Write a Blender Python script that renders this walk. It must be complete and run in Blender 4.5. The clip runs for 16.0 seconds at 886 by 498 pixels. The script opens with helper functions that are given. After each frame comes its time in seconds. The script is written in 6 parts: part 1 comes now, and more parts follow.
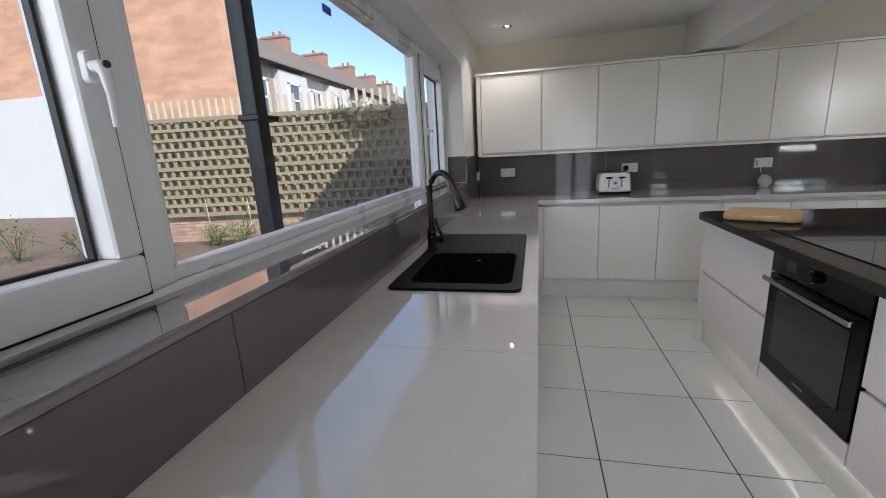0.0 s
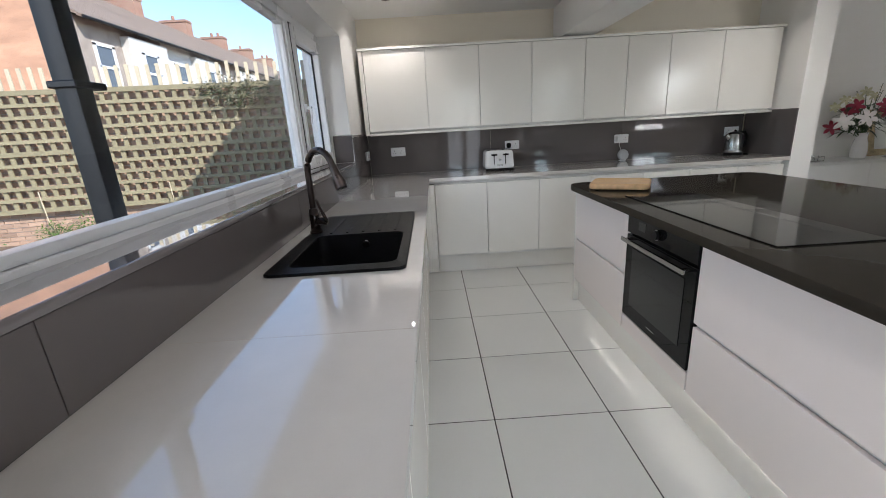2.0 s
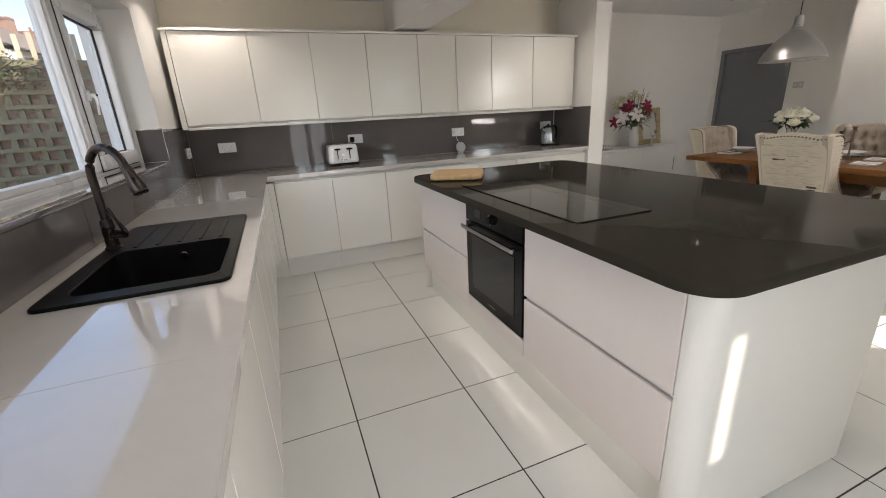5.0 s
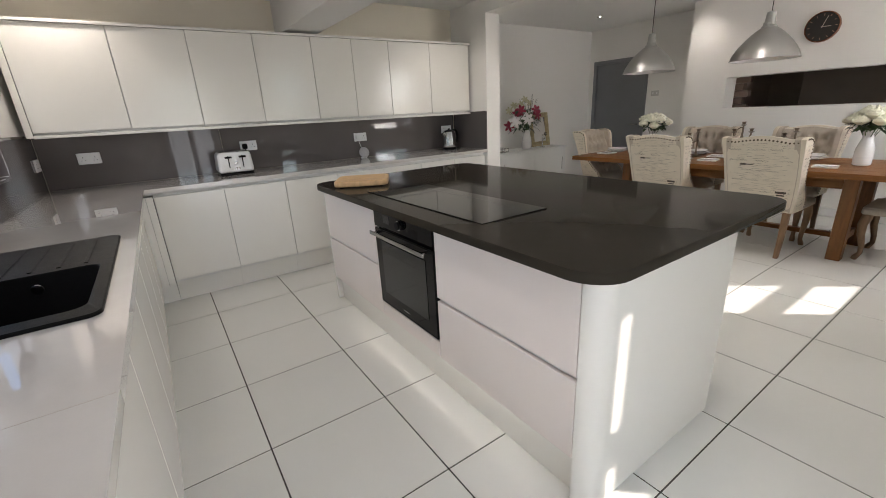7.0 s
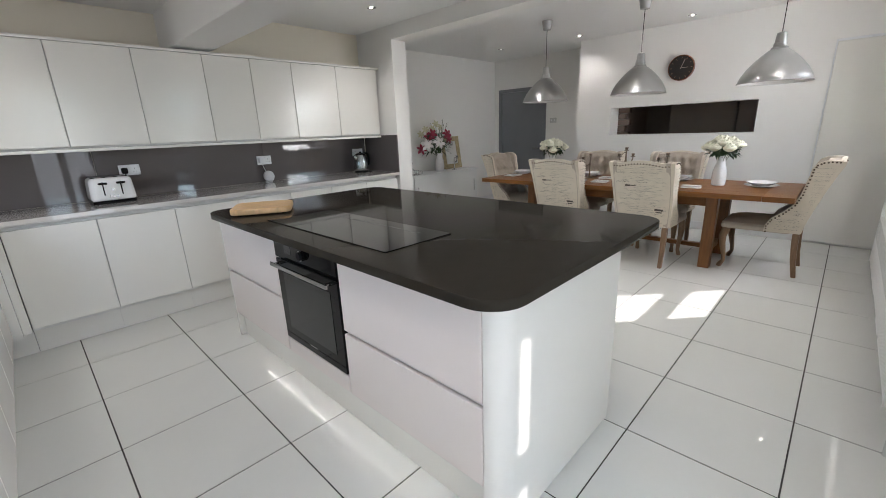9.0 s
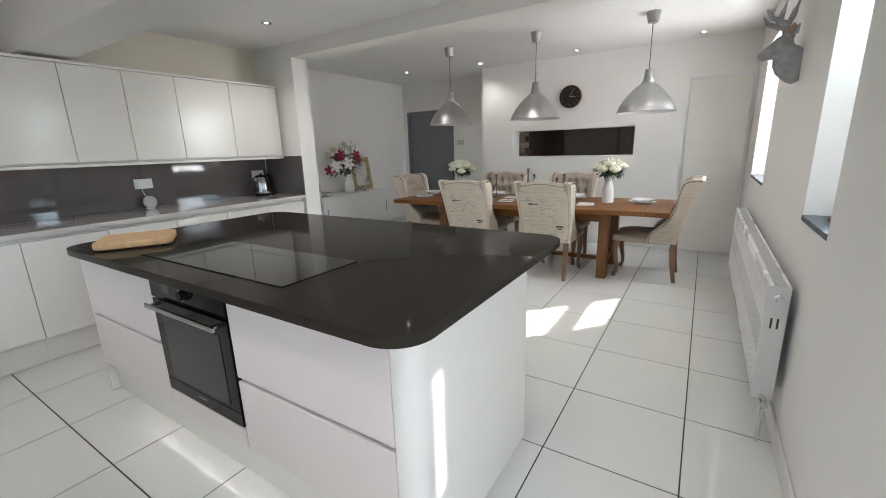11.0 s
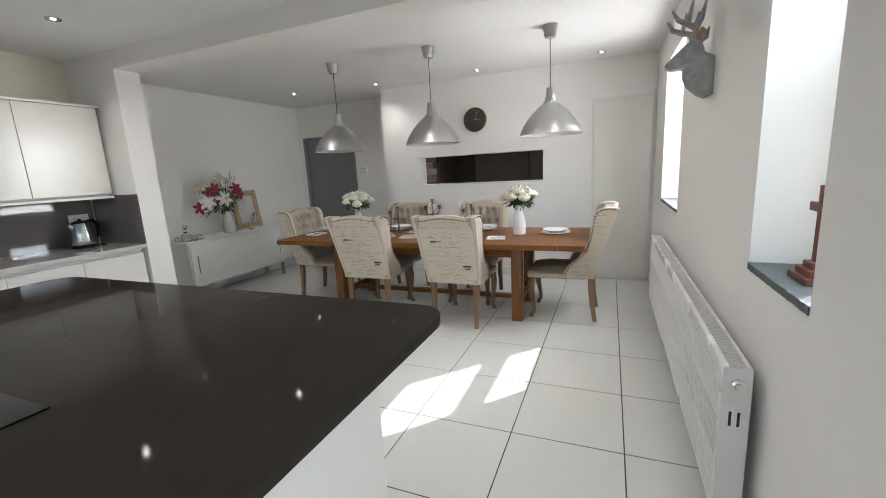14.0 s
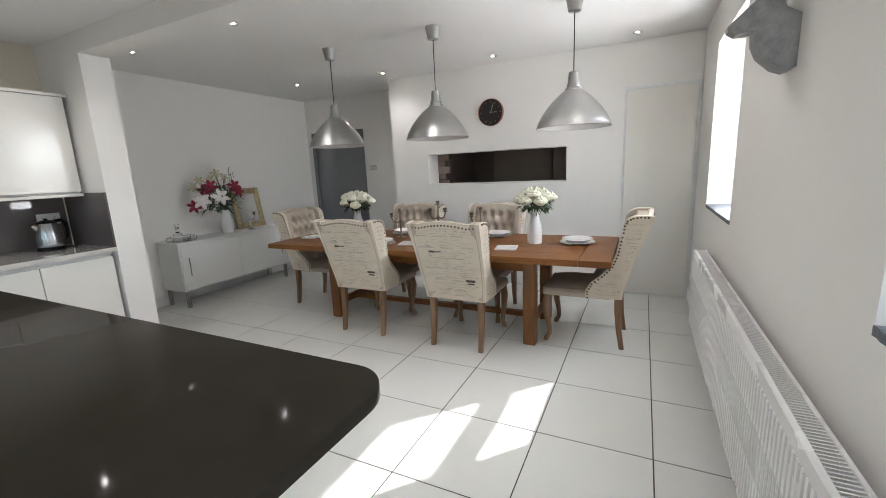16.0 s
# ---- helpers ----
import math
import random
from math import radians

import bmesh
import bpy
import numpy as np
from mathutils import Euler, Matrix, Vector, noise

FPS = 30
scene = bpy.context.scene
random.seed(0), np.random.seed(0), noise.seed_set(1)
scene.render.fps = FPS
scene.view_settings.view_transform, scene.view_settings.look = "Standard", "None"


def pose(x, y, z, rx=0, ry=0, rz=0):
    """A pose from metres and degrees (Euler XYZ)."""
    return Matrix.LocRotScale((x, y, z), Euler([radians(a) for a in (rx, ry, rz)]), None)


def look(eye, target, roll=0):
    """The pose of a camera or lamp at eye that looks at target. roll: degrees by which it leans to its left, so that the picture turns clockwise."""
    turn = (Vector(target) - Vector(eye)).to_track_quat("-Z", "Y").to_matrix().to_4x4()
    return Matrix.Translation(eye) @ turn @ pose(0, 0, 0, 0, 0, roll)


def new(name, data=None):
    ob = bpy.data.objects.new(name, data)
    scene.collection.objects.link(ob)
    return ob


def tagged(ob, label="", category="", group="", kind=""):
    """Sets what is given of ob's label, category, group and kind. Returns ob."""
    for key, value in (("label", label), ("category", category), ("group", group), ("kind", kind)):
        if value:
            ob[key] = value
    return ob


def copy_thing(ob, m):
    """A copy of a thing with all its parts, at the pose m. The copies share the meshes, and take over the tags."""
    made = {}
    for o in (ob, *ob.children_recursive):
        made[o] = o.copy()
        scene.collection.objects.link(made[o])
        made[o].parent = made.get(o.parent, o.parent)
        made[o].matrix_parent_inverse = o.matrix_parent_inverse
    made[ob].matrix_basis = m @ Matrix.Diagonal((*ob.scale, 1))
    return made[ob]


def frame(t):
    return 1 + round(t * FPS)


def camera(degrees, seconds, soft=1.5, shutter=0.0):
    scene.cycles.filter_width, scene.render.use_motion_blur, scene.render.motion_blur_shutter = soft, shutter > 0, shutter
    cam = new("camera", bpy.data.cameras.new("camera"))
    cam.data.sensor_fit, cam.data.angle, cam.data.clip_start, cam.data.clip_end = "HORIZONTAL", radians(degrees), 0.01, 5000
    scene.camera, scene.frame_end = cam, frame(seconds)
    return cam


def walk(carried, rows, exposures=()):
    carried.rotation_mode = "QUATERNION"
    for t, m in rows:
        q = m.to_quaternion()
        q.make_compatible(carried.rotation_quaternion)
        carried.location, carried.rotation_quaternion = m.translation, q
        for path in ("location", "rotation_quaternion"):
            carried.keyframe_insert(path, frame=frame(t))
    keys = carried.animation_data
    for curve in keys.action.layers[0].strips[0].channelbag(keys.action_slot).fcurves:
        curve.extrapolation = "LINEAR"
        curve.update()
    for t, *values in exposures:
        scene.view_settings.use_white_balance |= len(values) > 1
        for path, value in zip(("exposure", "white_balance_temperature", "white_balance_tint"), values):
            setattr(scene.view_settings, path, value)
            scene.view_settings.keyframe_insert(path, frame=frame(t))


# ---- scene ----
cam = camera(94.7, 16.0, soft=0.9)
PATH = [
    (0, (0.575, -4.338, 1.372), (0.135, -2.441, 0.916), -3.1),
    (0.5, (0.593, -4.32, 1.365), (0.272, -2.405, 0.889), -3.2),
    (1, (0.611, -4.316, 1.355), (0.414, -2.39, 0.853), -3.3),
    (1.5, (0.619, -4.314, 1.353), (0.535, -2.388, 0.819), -3.4),
    (2, (0.636, -4.304, 1.344), (0.664, -2.386, 0.779), -3.5),
    (2.5, (0.649, -4.304, 1.342), (0.787, -2.398, 0.753), -3.5),
    (3, (0.662, -4.297, 1.334), (0.908, -2.406, 0.728), -3.5),
    (3.5, (0.673, -4.29, 1.333), (1.029, -2.421, 0.716), -3.3),
    (4, (0.693, -4.29, 1.334), (1.157, -2.447, 0.711), -3.2),
    (4.5, (0.697, -4.291, 1.331), (1.272, -2.48, 0.707), -3.1),
    (5, (0.711, -4.292, 1.338), (1.39, -2.519, 0.709), -3.1),
    (5.2, (0.703, -4.282, 1.34), (1.43, -2.53, 0.705), -2.9),
    (7.3, (0.727, -4.292, 1.346), (1.833, -2.75, 0.715), -2.9),
    (7.5, (0.762, -4.3, 1.341), (1.898, -2.779, 0.713), -2.7),
    (8, (0.77, -4.302, 1.348), (1.987, -2.836, 0.739), -2.6),
    (8.5, (0.788, -4.304, 1.357), (2.081, -2.894, 0.773), -2.5),
    (9, (0.803, -4.304, 1.364), (2.172, -2.957, 0.806), -2.2),
    (9.5, (0.82, -4.306, 1.369), (2.263, -3.029, 0.831), -1.9),
    (11.8, (1.049, -4.279, 1.379), (2.737, -3.309, 0.922), -2.1),
    (12, (1.114, -4.302, 1.381), (2.806, -3.335, 0.933), -2.3),
    (12.5, (1.245, -4.333, 1.384), (2.956, -3.39, 0.954), -2.6),
    (13, (1.407, -4.29, 1.389), (3.175, -3.442, 0.995), -2.7),
    (13.5, (1.551, -4.24, 1.399), (3.36, -3.475, 1.021), -2.9),
    (14, (1.674, -4.241, 1.396), (3.488, -3.491, 1.017), -3.1),
    (14.5, (1.845, -4.284, 1.405), (3.643, -3.498, 1.021), -3.3),
    (15, (1.93, -4.301, 1.406), (3.716, -3.486, 1.021), -3.2),
    (15.5, (2.044, -4.27, 1.392), (3.815, -3.424, 1.008), -3.0),
    (16, (2.209, -4.234, 1.395), (3.969, -3.367, 1.01), -2.6),
]
EXPOSURES = [(0, 0.58, 6280, 15), (1.5, 0.86, 6320, 14), (4, 0.99, 6450, 14), (5, 1.0, 6950, 16), (7.5, 1.03, 6600, 15), (8.5, 1.15, 6250, 14), (12, 1.21, 6280, 13), (16, 1.26, 6230, 13)]
walk(cam, [(t, look(eye, target, roll)) for t, eye, target, roll in PATH], EXPOSURES)

# ---- world, sun, exposure ----
SUN_DIR = Vector((0.735, -0.68, 0.752)).normalized()
world = bpy.data.worlds.new("sky")
scene.world = world
world.use_nodes = True
wn = world.node_tree.nodes
sky = wn.new("ShaderNodeTexSky")
sky.sky_type = "NISHITA"
sky.sun_disc = False
sky.sun_elevation = radians(37)
sky.sun_rotation = math.atan2(SUN_DIR.x, SUN_DIR.y)
sky.dust_density = 0.1
sky.ozone_density = 2.5
wn["Background"].inputs["Strength"].default_value = 0.15
world.node_tree.links.new(sky.outputs["Color"], wn["Background"].inputs["Color"])
sun = new("sun", bpy.data.lights.new("sun", "SUN"))
sun.data.energy, sun.data.angle, sun.data.color = 3.3, radians(0.5), (1.0, 0.95, 0.88)
sun.matrix_basis = look((6, -10, 8), Vector((6, -10, 8)) - SUN_DIR)


def daylight_fill(m, sx, sy, watts, col=(1.0, 0.98, 0.95)):
    """Area lamp added in or near a glazed opening to stand in for daylight."""
    lamp = new("daylight_fill_lamp", bpy.data.lights.new("daylight_fill_lamp", "AREA"))
    lamp.data.shape, lamp.data.size, lamp.data.size_y = "RECTANGLE", sx, sy
    lamp.data.energy, lamp.data.color = watts, col
    lamp.matrix_basis = m
    return lamp


# unseen fill lamp in the garden south of the west window, for sky light
daylight_fill(look((-1.3, -5.7, 2.3), (2.2, -1.6, 0.95)), 2.5, 1.8, 29, (0.98, 0.99, 1.0))
# fill lamp behind the added garden door
daylight_fill(look((1.375, -5.02, 1.08), (1.375, -3, 1.0)), 0.8, 1.95, 4.5, (0.88, 0.94, 1.0))
# low fill lamp outside the window, aimed up to brighten ceiling and walls
daylight_fill(look((5.54, -5.25, 0.85), (5.54, -4.0, 1.9)), 1.0, 0.8, 15, (1.0, 0.98, 0.95))
# fill lamps for the sky at the two south windows
daylight_fill(look((5.54, -5.4, 1.9), (5.54, -4.0, 0.7)), 1.0, 1.2, 16, (0.97, 0.98, 1.0))
daylight_fill(look((3.11, -5.05, 1.75), (3.11, -4.0, 0.7)), 0.4, 1.1, 2.4, (0.82, 0.97, 1.0))


# ---- materials ----
def mat(name, col, rough=0.5, metal=0.0, var=0.08, scale=6.0, bump=0.0, bscale=120.0, coat=0.0, rvar=0.06, spec=0.5, stretch=None, island=0.0, rand=0.0):
    """Principled material with colour, gloss and relief varied at two scales, in object space metres."""
    m = bpy.data.materials.new(name)
    m.use_nodes = True
    nt = m.node_tree
    b = nt.nodes["Principled BSDF"]
    L = nt.links.new
    tc = nt.nodes.new("ShaderNodeTexCoord")
    mp = nt.nodes.new("ShaderNodeMapping")
    L(tc.outputs["Object"], mp.inputs["Vector"])
    if stretch:
        mp.inputs["Scale"].default_value = stretch
    n1 = nt.nodes.new("ShaderNodeTexNoise")
    n1.inputs["Scale"].default_value, n1.inputs["Detail"].default_value = scale, 5
    n2 = nt.nodes.new("ShaderNodeTexNoise")
    n2.inputs["Scale"].default_value, n2.inputs["Detail"].default_value = bscale, 3
    L(mp.outputs[0], n1.inputs["Vector"])
    L(mp.outputs[0], n2.inputs["Vector"])
    add = nt.nodes.new("ShaderNodeMath")
    add.operation = "MULTIPLY_ADD"
    L(n2.outputs["Fac"], add.inputs[0])
    add.inputs[1].default_value = 0.35
    L(n1.outputs["Fac"], add.inputs[2])
    last = add.outputs[0]
    if rand or island:
        src = nt.nodes.new("ShaderNodeObjectInfo").outputs["Random"] if rand else nt.nodes.new("ShaderNodeNewGeometry").outputs["Random Per Island"]
        ma = nt.nodes.new("ShaderNodeMath")
        ma.operation = "MULTIPLY_ADD"
        L(src, ma.inputs[0])
        ma.inputs[1].default_value = rand or island
        L(last, ma.inputs[2])
        last = ma.outputs[0]
    rp = nt.nodes.new("ShaderNodeMapRange")
    rp.inputs[1].default_value, rp.inputs[2].default_value = 0.3, 0.95 + (rand or island)
    L(last, rp.inputs[0])
    mx = nt.nodes.new("ShaderNodeMix")
    mx.data_type = "RGBA"
    L(rp.outputs[0], mx.inputs[0])
    mx.inputs[6].default_value = (*[min(1, c * (1 - var)) for c in col], 1)
    mx.inputs[7].default_value = (*[min(1, c * (1 + var)) for c in col], 1)
    L(mx.outputs[2], b.inputs["Base Color"])
    rr = nt.nodes.new("ShaderNodeMapRange")
    rr.inputs[3].default_value, rr.inputs[4].default_value = max(0.01, rough - rvar), min(1, rough + rvar)
    L(n1.outputs["Fac"], rr.inputs[0])
    L(rr.outputs[0], b.inputs["Roughness"])
    b.inputs["Metallic"].default_value = metal
    b.inputs["Specular IOR Level"].default_value = spec
    b.inputs["Coat Weight"].default_value = coat
    b.inputs["Coat Roughness"].default_value = 0.015
    b.inputs["Coat IOR"].default_value = 1.6
    if bump:
        bp = nt.nodes.new("ShaderNodeBump")
        bp.inputs["Strength"].default_value, bp.inputs["Distance"].default_value = bump, 0.01
        L(n2.outputs["Fac"], bp.inputs["Height"])
        L(bp.outputs[0], b.inputs["Normal"])
    return m


def glow(name, col, strength):
    m = bpy.data.materials.new(name)
    m.use_nodes = True
    b = m.node_tree.nodes["Principled BSDF"]
    b.inputs["Base Color"].default_value = (*col, 1)
    b.inputs["Emission Color"].default_value = (*col, 1)
    b.inputs["Emission Strength"].default_value = strength
    return m


def clear(name, tint=(1, 1, 1), rough=0.0, ior=1.45):
    m = bpy.data.materials.new(name)
    m.use_nodes = True
    b = m.node_tree.nodes["Principled BSDF"]
    b.inputs["Base Color"].default_value = (*tint, 1)
    b.inputs["Transmission Weight"].default_value = 1
    b.inputs["Roughness"].default_value = rough
    b.inputs["IOR"].default_value = ior
    return m


def brick_mat():
    """Far brickwork: courses too small to build."""
    m = mat("far_brickwork", (0.33, 0.17, 0.12), 0.9, var=0.4, scale=3, bump=0.2, bscale=30)
    nt = m.node_tree
    b = nt.nodes["Principled BSDF"]
    src = b.inputs["Base Color"].links[0].from_socket
    tc = nt.nodes.new("ShaderNodeTexCoord")
    mp = nt.nodes.new("ShaderNodeMapping")
    mp.inputs["Rotation"].default_value = (radians(90), 0, radians(45))
    br = nt.nodes.new("ShaderNodeTexBrick")
    br.inputs["Scale"].default_value = 1.0
    br.inputs["Brick Width"].default_value, br.inputs["Row Height"].default_value, br.inputs["Mortar Size"].default_value = 0.23, 0.15, 0.012
    br.inputs["Mortar"].default_value = (0.36, 0.30, 0.25, 1)
    br.inputs["Color2"].default_value = (0.42, 0.25, 0.18, 1)
    nt.links.new(tc.outputs["Object"], mp.inputs["Vector"])
    nt.links.new(mp.outputs[0], br.inputs["Vector"])
    nt.links.new(src, br.inputs["Color1"])
    nt.links.new(br.outputs["Color"], b.inputs["Base Color"])
    return m


M_WALL = mat("painted_plaster", (0.84, 0.825, 0.79), 0.75, var=0.02, scale=1.3, bump=0.06, bscale=160)
M_CREAMWALL = mat("cream_painted_plaster", (0.80, 0.74, 0.62), 0.75, var=0.02, scale=1.3, bump=0.06, bscale=160)
M_CEIL = mat("ceiling_paint", (0.84, 0.835, 0.815), 0.85, var=0.02, scale=1.1, bump=0.05, bscale=140)
M_TILE = mat("porcelain_tile", (0.74, 0.745, 0.71), 0.016, var=0.03, scale=2.2, bscale=40, rvar=0.006, spec=0.6, rand=0.25)
M_GROUT = mat("dark_grout", (0.055, 0.05, 0.045), 0.85, var=0.2, scale=10)
M_GLOSS = mat("white_gloss_lacquer", (0.81, 0.79, 0.735), 0.15, var=0.012, scale=1.2, bscale=30, rvar=0.02)
# white lacquer with the salmon wall's pink bounce light put into its colour
M_SATIN = mat("white_drawer_pink_bounce", (0.83, 0.76, 0.72), 0.16, var=0.012, scale=1.2, bscale=30, rvar=0.03)
M_CARC = mat("cabinet_carcass", (0.72, 0.71, 0.68), 0.4, var=0.03)
M_QUARTZ = mat("pale_quartz", (0.60, 0.575, 0.54), 0.022, var=0.03, scale=14, bscale=260, rvar=0.008, spec=1.0, coat=0.7)
M_SPLASH = mat("taupe_glass_splashback", (0.118, 0.104, 0.102), 0.03, var=0.02, scale=2, rvar=0.01, spec=0.6)
M_DARKTOP = mat("dark_brown_quartz", (0.037, 0.032, 0.025), 0.06, var=0.08, scale=9, bscale=300, rvar=0.008, spec=0.025)
M_BLACKGLASS = mat("black_glass", (0.004, 0.004, 0.0045), 0.04, var=0.1, rvar=0.015, spec=0.2)
M_BLACK = mat("black_composite", (0.004, 0.004, 0.0045), 0.34, var=0.2, scale=40, bump=0.06, bscale=500, spec=0.12)
M_BRONZE = mat("dark_bronze_metal", (0.045, 0.034, 0.030), 0.28, 0.75, var=0.15, scale=20)
M_STEEL = mat("brushed_steel", (0.42, 0.42, 0.41), 0.2, 1.0, var=0.06, scale=12, bscale=200, rvar=0.02)
M_CHROME = mat("chrome", (0.75, 0.75, 0.75), 0.08, 1.0, var=0.03)
M_ALU = mat("brushed_aluminium", (0.45, 0.45, 0.44), 0.35, 1.0, var=0.05, scale=8, bscale=150, rvar=0.02)
M_UPVC = mat("white_upvc", (0.80, 0.81, 0.82), 0.28, var=0.015, scale=3)
M_SOCK = mat("white_plastic", (0.78, 0.78, 0.78), 0.3, var=0.02)
M_RAD = mat("white_enamel", (0.78, 0.775, 0.76), 0.28, var=0.015, scale=3)
M_DOORG = mat("grey_painted_door", (0.20, 0.205, 0.22), 0.45, var=0.05, scale=4)
M_OAK = mat("oiled_oak", (0.175, 0.069, 0.016), 0.42, var=0.42, scale=5, bscale=60, bump=0.12, stretch=(9, 0.9, 9), rand=0.2, spec=0.3)
M_OAKV = mat("oiled_oak_upright", (0.175, 0.069, 0.016), 0.42, var=0.4, scale=5, bscale=60, bump=0.12, stretch=(9, 9, 0.9))
M_LEG = mat("greyed_oak_leg", (0.24, 0.145, 0.08), 0.5, var=0.3, scale=6, bscale=70, bump=0.15, stretch=(9, 9, 1))
M_LINEN = mat("cream_linen", (0.70, 0.625, 0.51), 0.9, var=0.07, scale=16, bump=0.35, bscale=420, spec=0.2)
M_LINEN2 = mat("beige_linen", (0.50, 0.43, 0.35), 0.9, var=0.08, scale=16, bump=0.35, bscale=420, spec=0.2)
M_INK = mat("printed_ink", (0.10, 0.085, 0.07), 0.9, var=0.2, spec=0.1)
M_STUD = mat("aged_brass_stud", (0.10, 0.07, 0.045), 0.35, 0.9, var=0.2)
M_CERAMIC = mat("white_ceramic", (0.80, 0.79, 0.77), 0.12, var=0.02, scale=10, coat=0.3)
M_BRICK = mat("red_brick", (0.36, 0.20, 0.145), 0.9, var=0.35, scale=4, bump=0.4, bscale=60, island=0.5)
M_OLDBRICK = mat("faded_brick", (0.44, 0.30, 0.22), 0.92, var=0.4, scale=4, bump=0.4, bscale=60, island=0.7)
M_STACK = brick_mat()
M_MORTAR = mat("mortar", (0.42, 0.38, 0.33), 0.95, var=0.15, scale=12, bump=0.3)
M_SALMON = mat("weathered_salmon_paint", (0.60, 0.34, 0.22), 0.9, var=0.3, scale=2.2, bump=0.5, bscale=18, stretch=(0.5, 1, 1.6))
M_RENDER = mat("white_render", (0.66, 0.65, 0.62), 0.9, var=0.05, scale=1.5, bump=0.3, bscale=40)
M_FENCE = mat("weathered_green_timber", (0.30, 0.262, 0.16), 0.85, var=0.25, scale=6, bump=0.3, bscale=50, stretch=(2, 2, 2), rand=0.3)
M_PICKET = mat("pale_picket", (0.58, 0.50, 0.36), 0.85, var=0.2, scale=6, bump=0.2, rand=0.3)
M_ROOF = mat("grey_slate", (0.27, 0.215, 0.18), 0.8, var=0.25, scale=3, bump=0.5, bscale=20, island=0.4)
M_POST = mat("anthracite_paint", (0.008, 0.009, 0.011), 0.5, var=0.15, scale=6)
M_GROUND = mat("garden_soil", (0.20, 0.14, 0.10), 0.95, var=0.35, scale=3, bump=0.6, bscale=30)
M_PANE = clear("window_glass", (0.96, 0.98, 0.97), 0.0, 1.1)
M_SLATE = mat("riven_slate", (0.11, 0.125, 0.14), 0.55, var=0.3, scale=14, bump=0.5, bscale=50)
M_HATCH = mat("brown_wall", (0.42, 0.34, 0.29), 0.6, var=0.1, scale=3)

# ---- mesh helpers ----
OFF = {}


def BM():
    return bmesh.new()


def box(bm, x0, x1, y0, y1, z0, z1, r=0.0, seg=1):
    """A box with bevelled edges, added to bm."""
    t = bmesh.new()
    bmesh.ops.create_cube(t, size=1)
    for v in t.verts:
        v.co = Vector(((x0 + x1) / 2 + v.co.x * (x1 - x0), (y0 + y1) / 2 + v.co.y * (y1 - y0), (z0 + z1) / 2 + v.co.z * (z1 - z0)))
    if r:
        bmesh.ops.bevel(t, geom=t.edges[:], offset=min(r, (x1 - x0) * 0.45, (y1 - y0) * 0.45, (z1 - z0) * 0.45), segments=seg, profile=0.5, affect="EDGES")
    join(bm, t)
    return bm


def join(bm, t, m=None):
    me = bpy.data.meshes.new("t")
    if m is not None:
        bmesh.ops.transform(t, matrix=m, verts=t.verts)
    t.to_mesh(me)
    t.free()
    bm.from_mesh(me)
    bpy.data.meshes.remove(me)
    return bm


def lathe(bm, prof, seg=32, at=(0, 0, 0), m=None):
    """Turn a profile of (radius, height) about z."""
    t = bmesh.new()
    rings = []
    for r, z in prof:
        if r < 1e-5:
            rings.append([t.verts.new((0, 0, z))])
        else:
            rings.append([t.verts.new((r * math.cos(2 * math.pi * i / seg), r * math.sin(2 * math.pi * i / seg), z)) for i in range(seg)])
    for a, b in zip(rings, rings[1:]):
        for i in range(seg):
            j = (i + 1) % seg
            q = [a[i % len(a)], a[j % len(a)], b[j % len(b)], b[i % len(b)]]
            u = []
            for v in q:
                if v not in u:
                    u.append(v)
            if len(u) > 2:
                t.faces.new(u)
    bmesh.ops.recalc_face_normals(t, faces=t.faces)
    return join(bm, t, Matrix.Translation(at) @ (m or Matrix()))


def tube(bm, pts, rad, seg=10, cap=True):
    """A round tube along points; rad may be a list."""
    pts = [Vector(p) for p in pts]
    rads = rad if isinstance(rad, (list, tuple)) else [rad] * len(pts)
    t = bmesh.new()
    rings = []
    for i, p in enumerate(pts):
        d = (pts[min(i + 1, len(pts) - 1)] - pts[max(i - 1, 0)]).normalized()
        ref = Vector((0, 0, 1)) if abs(d.z) < 0.9 else Vector((1, 0, 0))
        u = d.cross(ref).normalized()
        w = d.cross(u)
        rings.append([t.verts.new(p + rads[i] * (math.cos(2 * math.pi * k / seg) * u + math.sin(2 * math.pi * k / seg) * w)) for k in range(seg)])
    for a, b in zip(rings, rings[1:]):
        for k in range(seg):
            t.faces.new((a[k], a[(k + 1) % seg], b[(k + 1) % seg], b[k]))
    if cap:
        t.faces.new(rings[0][::-1])
        t.faces.new(rings[-1])
    bmesh.ops.recalc_face_normals(t, faces=t.faces)
    return join(bm, t)


def prism(bm, pts, z0, z1, r=0.0, seg=2, m=None):
    """A plate: polygon of (x, y) from z0 to z1, edges rounded by r."""
    t = bmesh.new()
    f = t.faces.new([t.verts.new((x, y, z0)) for x, y in pts])
    e = bmesh.ops.extrude_face_region(t, geom=[f])
    for v in e["geom"]:
        if isinstance(v, bmesh.types.BMVert):
            v.co.z = z1
    bmesh.ops.recalc_face_normals(t, faces=t.faces)
    if r:
        rim = [ed for ed in t.edges if abs(ed.verts[0].co.z - ed.verts[1].co.z) < 1e-6]
        bmesh.ops.bevel(t, geom=rim, offset=r, segments=seg, profile=0.5, affect="EDGES")
    return join(bm, t, m)


